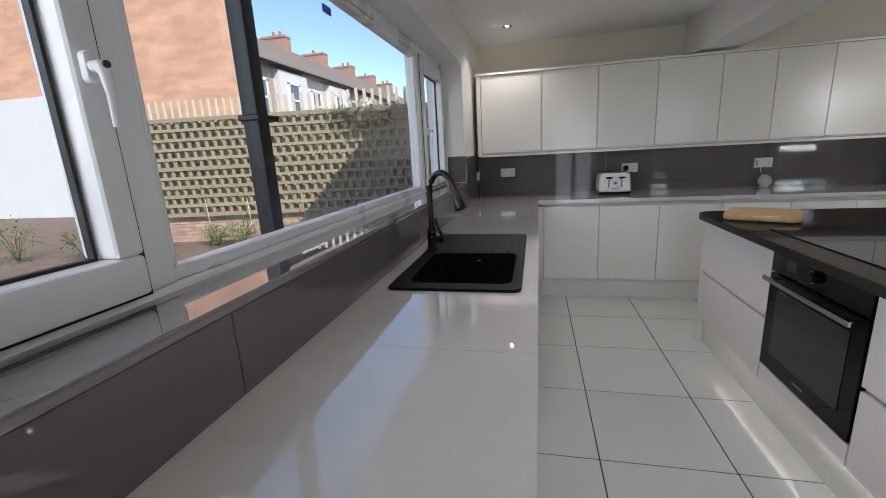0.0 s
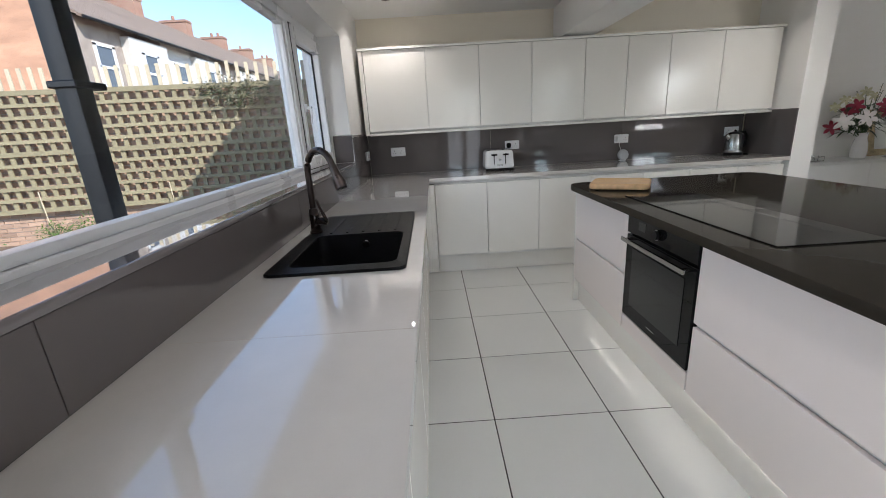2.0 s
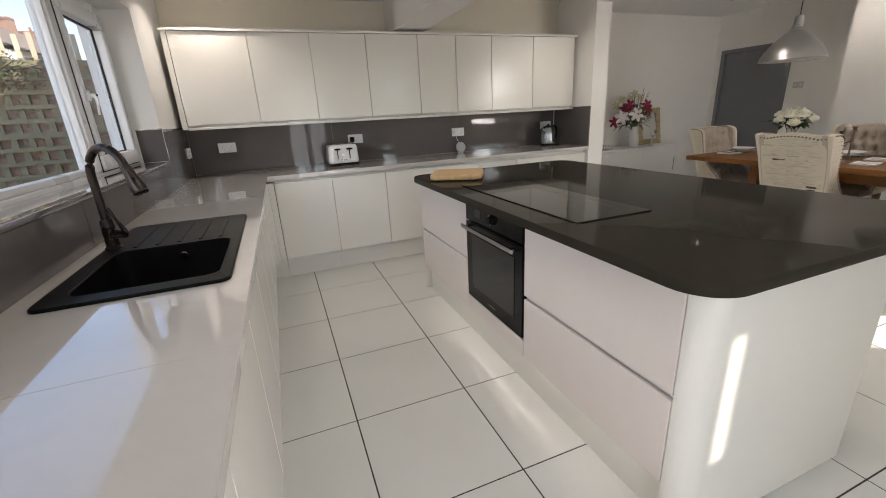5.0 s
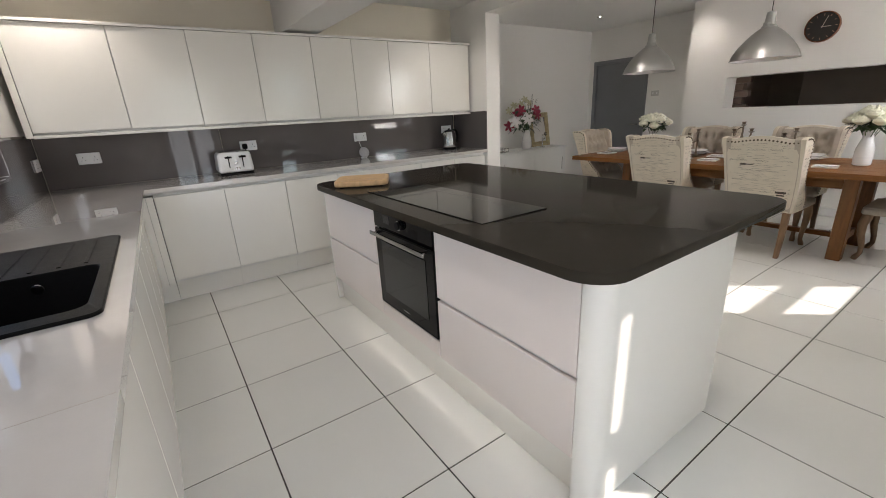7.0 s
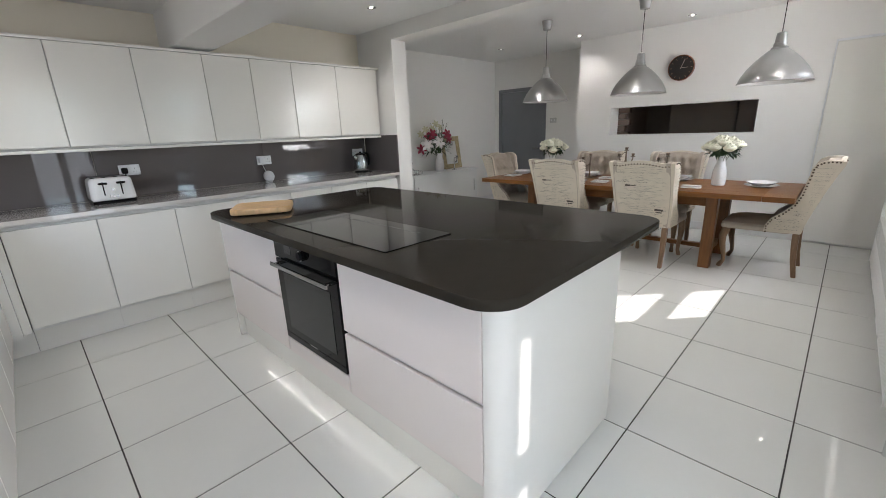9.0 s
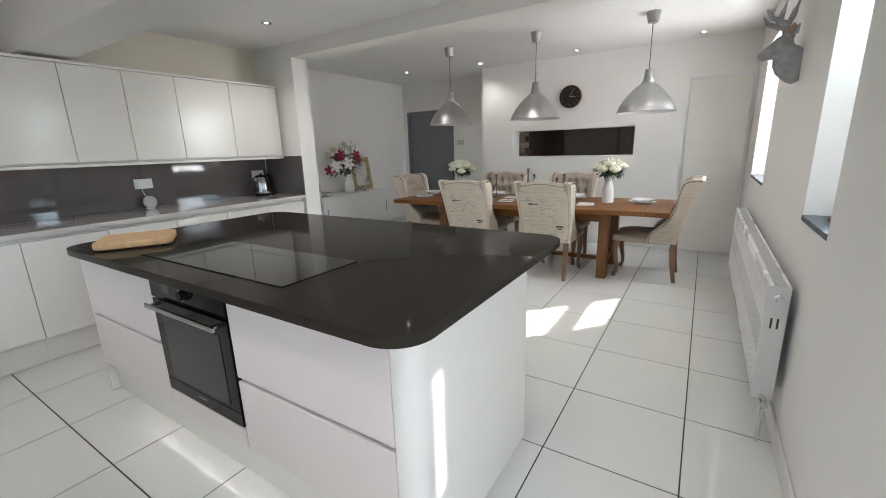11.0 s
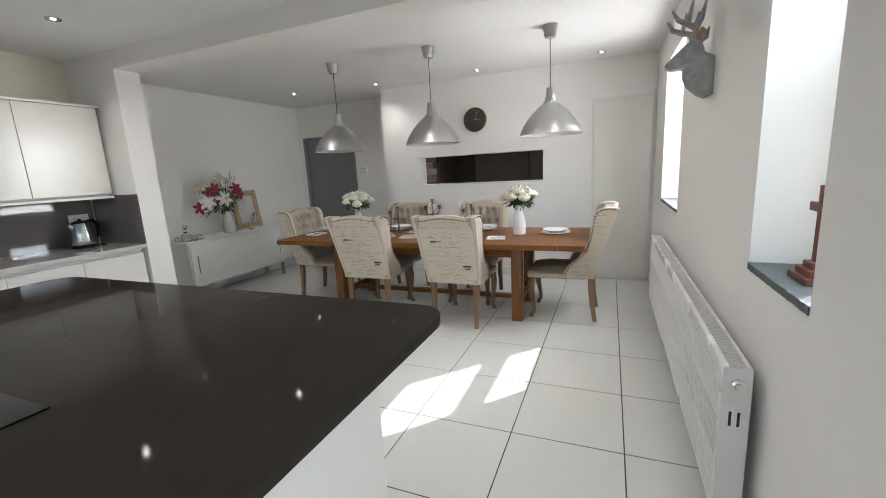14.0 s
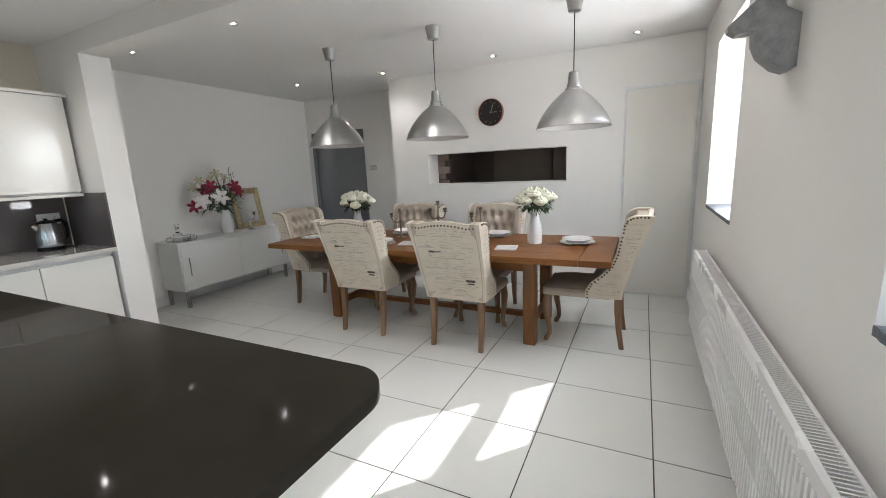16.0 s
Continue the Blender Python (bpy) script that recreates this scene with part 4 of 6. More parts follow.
        tube(bm, [(0.515, sg * 0.205, 0.40), (0.52, sg * 0.207, 0.36), (0.535, sg * 0.212, 0.30), (0.528, sg * 0.21, 0.22), (0.508, sg * 0.205, 0.12), (0.505, sg * 0.204, 0.06), (0.528, sg * 0.21, 0.02), (0.535, sg * 0.212, 0.0)],
             [0.032, 0.034, 0.032, 0.026, 0.019, 0.017, 0.022, 0.020], 10)
        part("leg", bm, M_LEG, c)
    return c


chair = make_chair()
chair.matrix_basis = pose(4.985, -2.06, 0, 0, 0, 1)
for x, y, a in ((4.968, -2.97, -1), (5.565, -4.115, 90), (5.61, -0.875, -90), (6.10, -1.98, 180), (6.10, -2.90, 179)):
    copy_thing(chair, pose(x, y, 0, 0, 0, a))

# ---- pendant lamps ----
M_SHADEIN = mat("white_shade_inside", (0.8, 0.8, 0.78), 0.5, var=0.02)
M_CORD = mat("black_cord", (0.015, 0.015, 0.015), 0.6)


def make_pendant():
    p = thing("pendant_lamp", "brushed aluminium dome pendant lamp hanging from the ceiling", "pendant lamp", group="pendants over the table")
    bm = BM()
    lathe(bm, [(0, 0), (0.062, 0), (0.060, -0.012), (0.043, -0.095), (0.034, -0.098), (0, -0.098)], 32, (0, 0, 2.519))
    part("canopy", bm, M_ALU, p)
    bm = BM()
    tube(bm, [(0, 0, 2.43), (0, 0, 2.03)], 0.0035, 8)
    part("cord", bm, M_CORD, p)
    bm = BM()
    outer = [(0.012, 2.035), (0.030, 2.03), (0.034, 2.025), (0.040, 1.952), (0.046, 1.948), (0.047, 1.925), (0.058, 1.918), (0.060, 1.905)]
    for k in range(1, 15):
        u = k / 14
        outer.append((0.060 + 0.197 * (1 - (1 - u) ** 1.38), 1.905 - 0.247 * u ** 1.15))
    outer += [(0.262, 1.652), (0.264, 1.648), (0.258, 1.646)]
    lathe(bm, outer, 48)
    part("shade", bm, M_ALU, p)
    bm = BM()
    inner = [(0.256, 1.648)] + [(r - 0.004, z - 0.003) for r, z in outer[20:7:-1]] + [(0.0, 1.90)]
    lathe(bm, inner, 48)
    part("shade_lining", bm, M_SHADEIN, p, "white inside of the shade")
    bm = BM()
    lathe(bm, [(0, 1.90), (0.02, 1.90), (0.02, 1.86), (0.016, 1.85), (0.03, 1.80), (0.034, 1.775), (0.028, 1.75), (0, 1.738)], 16)
    part("bulb", bm, M_CERAMIC, p)
    return p


pend = make_pendant()
pend.matrix_basis = pose(5.408, -1.585, 0)
for y in (-2.654, -3.757):
    copy_thing(pend, pose(5.408, y, 0))

# ---- downlights ----
M_LAMP = glow("lamp_glass", (1.0, 0.93, 0.82), 22.0)


def make_downlight():
    d = thing("downlight", "small round recessed ceiling spotlight, lit", "ceiling light", group="ceiling downlights")
    bm = BM()
    lathe(bm, [(0.030, -0.001), (0.031, -0.004), (0.040, -0.005), (0.043, -0.002), (0.043, 0.0)], 24)
    part("bezel", bm, M_STEEL, d)
    bm = BM()
    lathe(bm, [(0.013, -0.0006), (0.024, -0.0012), (0.030, -0.0022)], 24)
    part("reflector", bm, M_CHROME, d, "bright dished reflector")
    bm = BM()
    lathe(bm, [(0, -0.003), (0.013, -0.0025), (0.013, 0)], 20)
    part("lamp", bm, M_LAMP, d, "lit glass lamp")
    return d


dl = make_downlight()
dl.matrix_basis = pose(6.367, -0.232, ZD - 0.0005)
for x, y, z in ((6.50, -1.437, ZD), (6.551, -2.772, ZD), (6.561, -4.132, ZD), (4.506, -0.154, ZD), (4.513, -1.454, ZD), (4.52, -2.8, ZD), (4.53, -4.1, ZD),
                (3.36, -1.0, ZK), (3.36, -2.3, ZK), (3.36, -3.7, ZK), (0.35, -0.58, ZL), (1.0, -1.9, ZL), (1.0, -3.4, ZL)):
    copy_thing(dl, pose(x, y, z - 0.0005))

for x, y, z in ((4.513, -1.454, ZD), (4.52, -2.8, ZD), (4.53, -4.1, ZD), (6.5, -1.437, ZD), (3.36, -1.0, ZK), (3.36, -2.3, ZK), (3.36, -3.7, ZK), (0.35, -0.58, ZL), (1.0, -1.9, ZL), (1.0, -3.4, ZL)):
    lamp = new("downlight_beam", bpy.data.lights.new("downlight_beam", "SPOT"))
    lamp.data.energy, lamp.data.spot_size, lamp.data.spot_blend, lamp.data.shadow_soft_size = 6.6 if x > 4 else 9.0, radians(135), 0.9, 0.01
    lamp.data.color = (1.0, 0.95, 0.89)
    lamp.location = (x, y, z - 0.02)

# ---- wall clock ----
cl = thing("wall_clock", "round black wall clock with thin copper rim", "clock", (CB, -2.642, 2.0))
Rm = Matrix.Translation((CB - 0.001, -2.642, 2.0)) @ Matrix.Rotation(radians(-90), 4, "Y")
bm = BM()
lathe(bm, [(0, 0), (0.145, 0), (0.15, 0.008), (0.148, 0.034), (0.140, 0.038), (0.136, 0.03)], 48, m=Rm)
part("case", bm, mat("copper_rim", (0.35, 0.16, 0.10), 0.25, 0.9), cl)
bm = BM()
lathe(bm, [(0, 0.028), (0.1365, 0.028), (0.1365, 0.02)], 48, m=Rm)
part("face", bm, mat("black_clock_face", (0.018, 0.015, 0.014), 0.35), cl)
M_MARKS = mat("copper_marks", (0.42, 0.28, 0.2), 0.4, 0.5)
for k in range(12):
    bm = BM()
    a = radians(30 * k)
    m2 = Rm @ Matrix.Rotation(a, 4, "Z")
    t = bmesh.new()
    box(t, 0.105, 0.125, -0.0025, 0.0025, 0.0282, 0.0295)
    join(bm, t, m2)
    part("hour_mark", bm, M_MARKS, cl)
for nm, ang, ln in (("hour_hand", 0, 0.075), ("minute_hand", 70, 0.105)):
    bm = BM()
    t = bmesh.new()
    box(t, -0.01, ln, -0.003, 0.003, 0.030, 0.0315)
    # hours point towards the room's south end, minutes nearly up
    join(bm, t, Rm @ Matrix.Rotation(radians(-90 + ang), 4, "Z"))
    part(nm, bm, mat("pale_hand", (0.5, 0.42, 0.36), 0.4, 0.3), cl)

# ---- light switch ----
sw = thing("light_switch", "white plastic double light switch plate", "light switch", (XE, -0.61, 1.42))
bm = BM()
box(bm, XE - 0.010, XE - 0.001, -0.672, -0.548, 1.42, 1.50, 0.003, 2)
part("plate", bm, mat("grey_white_plastic", (0.55, 0.54, 0.52), 0.35), sw)
for y in (-0.64, -0.58):
    bm = BM()
    box(bm, XE - 0.014, XE - 0.010, y - 0.008, y + 0.008, 1.447, 1.473, 0.002)
    part("rocker", bm, M_SOCK, sw)


# ---- wall sockets ----
def socket(at, face):
    s = thing("wall_socket", "white double plug socket on the splashback", "socket", group="wall sockets")
    bm = BM()
    box(bm, -0.073, 0.073, -0.010, 0, -0.043, 0.043, 0.004, 2)
    part("plate", bm, M_SOCK, s)
    for x in (-0.037, 0.037):
        bm = BM()
        for dx, dz, w, h in ((0, 0.010, 0.004, 0.009), (-0.011, -0.014, 0.007, 0.004), (0.011, -0.014, 0.007, 0.004)):
            box(bm, x + dx - w / 2, x + dx + w / 2, -0.0108, -0.0095, dz - h / 2, dz + h / 2)
        part("pin_holes", bm, M_GASKET, s)
        bm = BM()
        box(bm, x * 0.35 - 0.006, x * 0.35 + 0.006, -0.014, -0.010, 0.012, 0.030, 0.001)
        part("rocker", bm, M_SOCK, s)
    s.matrix_basis = pose(*at, 0, 0, face)
    return s


s1 = socket((0.303, -0.009, 1.143), 0)
copy_thing(s1, pose(1.47, -0.009, 1.143))
copy_thing(s1, pose(2.60, -0.009, 1.138))
copy_thing(s1, pose(3.745, -0.009, 1.145))
copy_thing(s1, pose(0.009, -0.135, 1.125, 0, 0, 90))

# ---- toaster ----
to = thing("toaster", "white and chrome four-slot toaster on the worktop", "toaster", (1.29, -0.21, 0.9202))
M_TOAST = mat("toaster_enamel", (0.78, 0.78, 0.77), 0.18, var=0.02)
bm = BM()
t = bmesh.new()
bmesh.ops.create_cube(t, size=1)
for v in t.verts:
    k = 0.92 if v.co.z > 0 else 1.0
    v.co = Vector((1.29 + v.co.x * 0.285 * k, -0.21 + v.co.y * 0.25 * k, 1.028 + v.co.z * 0.175))
bmesh.ops.bevel(t, geom=t.edges[:], offset=0.03, segments=4, profile=0.5, affect="EDGES")
join(bm, t)
part("body", bm, M_TOAST, to)
bm = BM()
box(bm, 1.155, 1.425, -0.33, -0.09, 0.921, 0.945, 0.006)
part("base", bm, M_BLACK, to)
for x in (1.19, 1.255, 1.325, 1.39):
    bm = BM()
    box(bm, x - 0.011, x + 0.011, -0.30, -0.12, 1.110, 1.119, 0.002)
    part("slot", bm, M_BLACK, to)
for x in (1.235, 1.345):
    bm = BM()
    box(bm, x - 0.004, x + 0.004, -0.337, -0.333, 0.985, 1.085, 0.001)
    part("lever_track", bm, M_BLACK, to)
    bm = BM()
    box(bm, x - 0.028, x + 0.028, -0.352, -0.335, 1.066, 1.082, 0.004)
    part("lever", bm, M_BLACK, to)
bm = BM()
lathe(bm, [(0, 0.012), (0.011, 0.012), (0.013, 0)], 18, (1.29, -0.3335, 1.025), Matrix.Rotation(radians(90), 4, "X"))
part("dial", bm, M_CHROME, to)
bm = BM()
for dx in (-0.02, 0, 0.02):
    box(bm, 1.29 + dx - 0.006, 1.29 + dx + 0.006, -0.3365, -0.334, 0.968, 0.985, 0.001)
part("keys", bm, M_CHROME, to)
plug = thing("plug_and_lead", "black mains plug with lead to the toaster", "plug", (1.45, -0.03, 1.12))
bm = BM()
box(bm, 1.41, 1.455, -0.055, -0.0195, 1.115, 1.165, 0.012, 2)
part("plug", bm, M_BLACK, plug)
bm = BM()
tube(bm, [(1.433, -0.04, 1.115), (1.435, -0.05, 1.06), (1.45, -0.06, 0.98), (1.44, -0.09, 0.928), (1.40, -0.12, 0.925)], 0.0035, 6)
part("lead", bm, M_BLACK, plug)

# ---- smart speaker ----
sp = thing("smart_speaker", "small pale grey fabric smart speaker on the worktop", "speaker", (2.60, -0.075, 0.9202))
M_FAB = mat("speaker_fabric", (0.50, 0.50, 0.50), 0.95, var=0.12, scale=60, bump=0.4, bscale=500)
bm = BM()
lathe(bm, [(0, 0.021), (0.035, 0.020), (0.052, 0.013), (0.057, 0), (0.052, -0.013), (0.035, -0.018), (0, -0.018)], 36, (2.60, -0.075, 0.978), Matrix.Rotation(radians(80), 4, "X"))
part("body", bm, M_FAB, sp)
bm = BM()
box(bm, 2.57, 2.63, -0.08, -0.04, 0.9205, 0.926, 0.003)
part("foot", bm, M_SOCK, sp)
bm = BM()
box(bm, 2.535, 2.59, -0.065, -0.0195, 1.115, 1.165, 0.008, 2)
tube(bm, [(2.565, -0.05, 1.115), (2.568, -0.045, 1.08), (2.59, -0.04, 1.03), (2.598, -0.05, 1.0)], 0.003, 6)
part("mains_adaptor", bm, M_SOCK, sp)

# ---- kettle ----
ke = thing("electric_kettle", "brushed steel electric kettle with black handle and base", "kettle", (3.66, -0.19, 0.9202))
kx, ky = 3.66, -0.19
bm = BM()
lathe(bm, [(0, 0), (0.085, 0), (0.085, 0.018), (0.078, 0.028), (0, 0.028)], 32, (kx, ky, 0.9202))
part("base", bm, M_BLACK, ke)
bm = BM()
lathe(bm, [(0, 0.03), (0.080, 0.03), (0.083, 0.045), (0.080, 0.10), (0.068, 0.17), (0.060, 0.205), (0.0, 0.206)], 36, (kx, ky, 0.9202))
tube(bm, [(kx - 0.05, ky, 1.09), (kx - 0.085, ky, 1.118)], [0.03, 0.014], 12)
part("body", bm, M_STEEL, ke)
bm = BM()
lathe(bm, [(0.060, 0.204), (0.058, 0.214), (0.03, 0.226), (0.012, 0.228), (0.012, 0.24), (0, 0.242)], 28, (kx, ky, 0.9202))
part("lid", bm, M_BLACK, ke)
bm = BM()
tube(bm, [(kx + 0.045, ky, 1.135), (kx + 0.09, ky, 1.14), (kx + 0.112, ky, 1.115), (kx + 0.118, ky, 1.06), (kx + 0.108, ky, 1.0), (kx + 0.083, ky, 0.975)], [0.013, 0.014, 0.014, 0.012, 0.011, 0.009], 10)
part("handle", bm, M_BLACK, ke)
bm = BM()
tube(bm, [(kx + 0.08, ky - 0.02, 0.927), (kx + 0.12, ky - 0.05, 0.925), (kx + 0.15, ky - 0.02, 0.925), (kx + 0.13, ky + 0.06, 0.925), (kx + 0.10, ky + 0.165, 0.95), (kx + 0.09, ky + 0.172, 1.10)], 0.0035, 6)
part("lead", bm, M_BLACK, ke)

# ---- chopping board ----
M_BOARD = mat("pale_beech", (0.62, 0.40, 0.20), 0.45, var=0.22, scale=5, bscale=50, bump=0.08, stretch=(2, 14, 2))
bd = thing("chopping_board", "thick pale wooden chopping board with rounded corners on the island", "chopping board", (1.85, -1.68, 0.9102))
Bm = Matrix.Translation((1.85, -1.68, 0)) @ Matrix.Rotation(radians(-30), 4, "Z")
bm = BM()
prism(bm, rounded(-0.175, 0.175, -0.15, 0.15, (0.05,) * 4, 6), 0.9165, 0.953, 0.008, 3, Bm)
part("board", bm, M_BOARD, bd)
bm = BM()
for a, b in ((-1, -1), (1, -1), (1, 1), (-1, 1)):
    lathe(bm, [(0, 0), (0.011, 0), (0.011, 0.008), (0, 0.008)], 10, m=Bm @ Matrix.Translation((a * 0.13, b * 0.1, 0.9102)))
part("feet", bm, M_BLACK, bd)

# ---- radiator ----
rad = thing("radiator", "long white double panel radiator on the wall", "radiator", (4.35, -4.64, 0.14))
rx0, rx1, rz0, rz1, ry0, ry1 = 3.09, 5.58, 0.19, 0.745, -4.665, -4.587
bm = BM()
n = 74
w = (rx1 - rx0 - 0.05) / n
box(bm, rx0 + 0.004, rx1 - 0.004, ry1 - 0.018, ry1, rz0 + 0.004, rz1 - 0.004, 0.006, 2)
front_panel = part("front_panel", bm, M_RAD, rad, "ribbed white front panel")


def repeat_piece(name, mesh, parent, at):
    ob = new(name, mesh)
    ob.parent = parent
    ob.location = Vector(at) - OFF[parent]
    OFF[ob] = OFF[parent]


bm = BM()
box(bm, -0.0095, 0.0095, -0.002, 0.0035, rz0 + 0.035, rz1 - 0.045, 0.003)
rib_mesh = mesh_of("rib", bm, M_RAD)
for k in range(n):
    repeat_piece("rib", rib_mesh, front_panel, (rx0 + 0.03 + w * (k + 0.5), ry1, 0))
bm = BM()
box(bm, rx0 + 0.004, rx1 - 0.004, ry0 + 0.002, ry0 + 0.018, rz0 + 0.004, rz1 - 0.004, 0.005)
part("rear_panel", bm, M_RAD, rad)
for x0 in (rx0, rx1 - 0.004):
    bm = BM()
    box(bm, x0, x0 + 0.004, ry0, ry1 + 0.003, rz0, rz1, 0.0015)
    side = part("side_cover", bm, M_RAD, rad)
    bm = BM()
    for yy in (ry0 + 0.03, ry1 - 0.025):
        box(bm, x0 - 0.0008, x0 + 0.0048, yy - 0.004, yy + 0.004, rz1 - 0.20, rz1 - 0.15)
    part("slots", bm, M_GASKET, side)
bm = BM()
for y0, y1 in ((ry0 + 0.002, ry0 + 0.014), (ry1 - 0.016, ry1 + 0.003)):
    box(bm, rx0 + 0.004, rx1 - 0.004, y0, y1, rz1 - 0.008, rz1 + 0.002, 0.002)
box(bm, 4.32, 4.345, ry0 + 0.012, ry1 - 0.014, rz1 - 0.006, rz1, 0.001)
g = part("top_grille", bm, M_RAD, rad)
bm = BM()
box(bm, -0.0022, 0.0022, ry0 + 0.012, ry1 - 0.014, rz1 - 0.006, rz1 - 0.001)
slat_m = mesh_of("slat", bm, M_RAD)
for k in range(170):
    repeat_piece("slat", slat_m, g, (rx0 + 0.02 + (rx1 - rx0 - 0.04) * k / 169, 0, 0))
# one grey sheet for the fins; the gap's shade is in its colour
bm = BM()
box(bm, rx0 + 0.01, rx1 - 0.01, ry0 + 0.02, ry1 - 0.02, rz1 - 0.10, rz1 - 0.09)
part("fins", bm, mat("fins_painted_shade", (0.3, 0.3, 0.3), 0.6), rad)
bm = BM()
lathe(bm, [(0, 0.020), (0.010, 0.020), (0.012, 0.014), (0.019, 0.012), (0.019, 0)], 18, (rx0 - 0.0005, -4.625, rz1 - 0.055), Matrix.Rotation(radians(-90), 4, "Y"))
part("end_plug", bm, M_CHROME, rad)
bm = BM()
tube(bm, [(rx0 + 0.02, -4.625, rz0 + 0.02), (rx0 - 0.05, -4.625, rz0 + 0.02), (rx0 - 0.055, -4.625, rz0 - 0.02), (rx0 - 0.055, -4.625, 0.002)], 0.009, 10)
tube(bm, [(rx0 - 0.02, -4.625, rz0 + 0.02), (rx0 - 0.09, -4.625, rz0 + 0.02)], 0.016, 12)
part("valve", bm, M_CHROME, rad)

# ---- sideboard ----
sb = thing("sideboard", "low white sideboard with sliding doors on steel legs", "sideboard", (5.565, 0.405, 0))
M_SB = mat("white_satin_lacquer", (0.78, 0.78, 0.76), 0.3, var=0.015)
bm = BM()
box(bm, 4.83, 6.30, 0.225, 0.602, 0.19, 0.712, 0.003)
part("body", bm, M_SB, sb)
bm = BM()
box(bm, 4.815, 6.315, 0.205, 0.604, 0.713, 0.733, 0.003, 2)
part("top", bm, M_SB, sb)
for x0, x1, y in ((4.845, 5.56, 0.212), (5.566, 6.285, 0.2175)):
    bm = BM()
    box(bm, x0, x1, y - 0.006, y + 0.006, 0.205, 0.70, 0.002)
    d = part("sliding_door", bm, M_SB, sb)
    bm = BM()
    hx = x0 + 0.075 if x0 < 5 else x1 - 0.075
    box(bm, hx - 0.006, hx + 0.006, y - 0.012, y - 0.0055, 0.36, 0.56, 0.002)
    part("handle", bm, M_STEEL, d, "slim steel pull")
for x in (4.87, 6.26):
    for y in (0.25, 0.575):
        bm = BM()
        box(bm, x - 0.018, x + 0.018, y - 0.018, y + 0.018, 0.0005, 0.189, 0.003)
        part("leg", bm, M_STEEL, sb, "brushed steel leg")

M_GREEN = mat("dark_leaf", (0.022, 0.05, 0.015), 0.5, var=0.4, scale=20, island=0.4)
M_STEM = mat("stem", (0.06, 0.10, 0.035), 0.6)
M_CREAM = mat("cream_rose_petal", (0.80, 0.78, 0.62), 0.6, var=0.06, scale=30, island=0.2)
M_LILYW = mat("white_lily_petal", (0.80, 0.76, 0.74), 0.55, var=0.06, scale=30)
M_LILYP = mat("crimson_lily_petal", (0.26, 0.008, 0.035), 0.5, var=0.3, scale=20)
M_LILYG = mat("pale_green_petal", (0.50, 0.48, 0.32), 0.6, var=0.15, scale=20)


def leaf(bm, p, d, ln, w, droop=0.3):
    """A pointed, folded leaf from p along d."""
    d = Vector(d).normalized()
    side = d.cross(Vector((0, 0, 1)))
    side = side.normalized() if side.length > 0.01 else Vector((1, 0, 0))
    up = side.cross(d)
    vs = []
    for u, k in ((0, 0.12), (0.3, 0.9), (0.6, 0.8), (1.0, 0.03)):
        c = Vector(p) + d * ln * u - Vector((0, 0, droop * ln * u * u))
        vs.append([bm.verts.new(c - side * w * k / 2 + up * 0.12 * w * k), bm.verts.new(c), bm.verts.new(c + side * w * k / 2 + up * 0.12 * w * k)])
    for a, b in zip(vs, vs[1:]):
        bm.faces.new((a[0], a[1], b[1], b[0]))
        bm.faces.new((a[1], a[2], b[2], b[1]))


def rose(bm, c, r, rng):
    """A rose head: overlapping cupped petals round a bud."""
    c = Vector(c)
    for ring, (n, rr, h, tilt) in enumerate(((3, 0.42, 1.2, -0.2), (4, 0.74, 1.1, -0.12), (6, 1.02, 0.92, 0.0))):
        for i in range(n):
            a = 2 * math.pi * (i + 0.5 * ring) / n + rng.uniform(-0.2, 0.2)
            grid = []
            for u in (-1, -0.4, 0.4, 1):
                col = []
                for v in (0, 0.5, 0.85, 1.0):
                    ang = a + u * (1.05 - 0.12 * ring)
                    rad = r * rr * {0: 0.35, 0.5: 0.98, 0.85: 0.96, 1.0: 0.86 + tilt}[v]
                    z = r * (h * v * (1.25 - 0.25 * u * u) - 0.65 + (-0.10 * ring * v * v))
                    col.append(bm.verts.new(c + Vector((rad * math.cos(ang), rad * math.sin(ang), z))))
                grid.append(col)
            for A, B in zip(grid, grid[1:]):
                for k in range(3):
                    bm.faces.new((A[k], B[k], B[k + 1], A[k + 1]))


def lily(bm, c, d, r, rng):
    """An open lily: six recurved pointed petals facing d."""
    d = Vector(d).normalized()
    u = d.orthogonal().normalized()
    w = d.cross(u)
    c = Vector(c)
    throat = bm.verts.new(c)
    for i in range(6):
        a = math.pi / 3 * i + rng.uniform(-0.1, 0.1)
        e = u * math.cos(a) + w * math.sin(a)
        s = d.cross(e)
        rows = []
        for t, wd, out in ((0.3, 0.2, 0.22), (0.6, 0.24, 0.24), (0.85, 0.15, 0.14), (1.0, 0.02, 0.02)):
            p = c + e * r * t + d * r * out
            rows.append((bm.verts.new(p - s * r * wd + d * 0.02 * r), bm.verts.new(p), bm.verts.new(p + s * r * wd + d * 0.02 * r)))
        bm.faces.new((throat, rows[0][1], rows[0][0]))
        bm.faces.new((throat, rows[0][2], rows[0][1]))
        for A, B in zip(rows, rows[1:]):
            bm.faces.new((A[0], A[1], B[1], B[0]))
            bm.faces.new((A[1], A[2], B[2], B[1]))


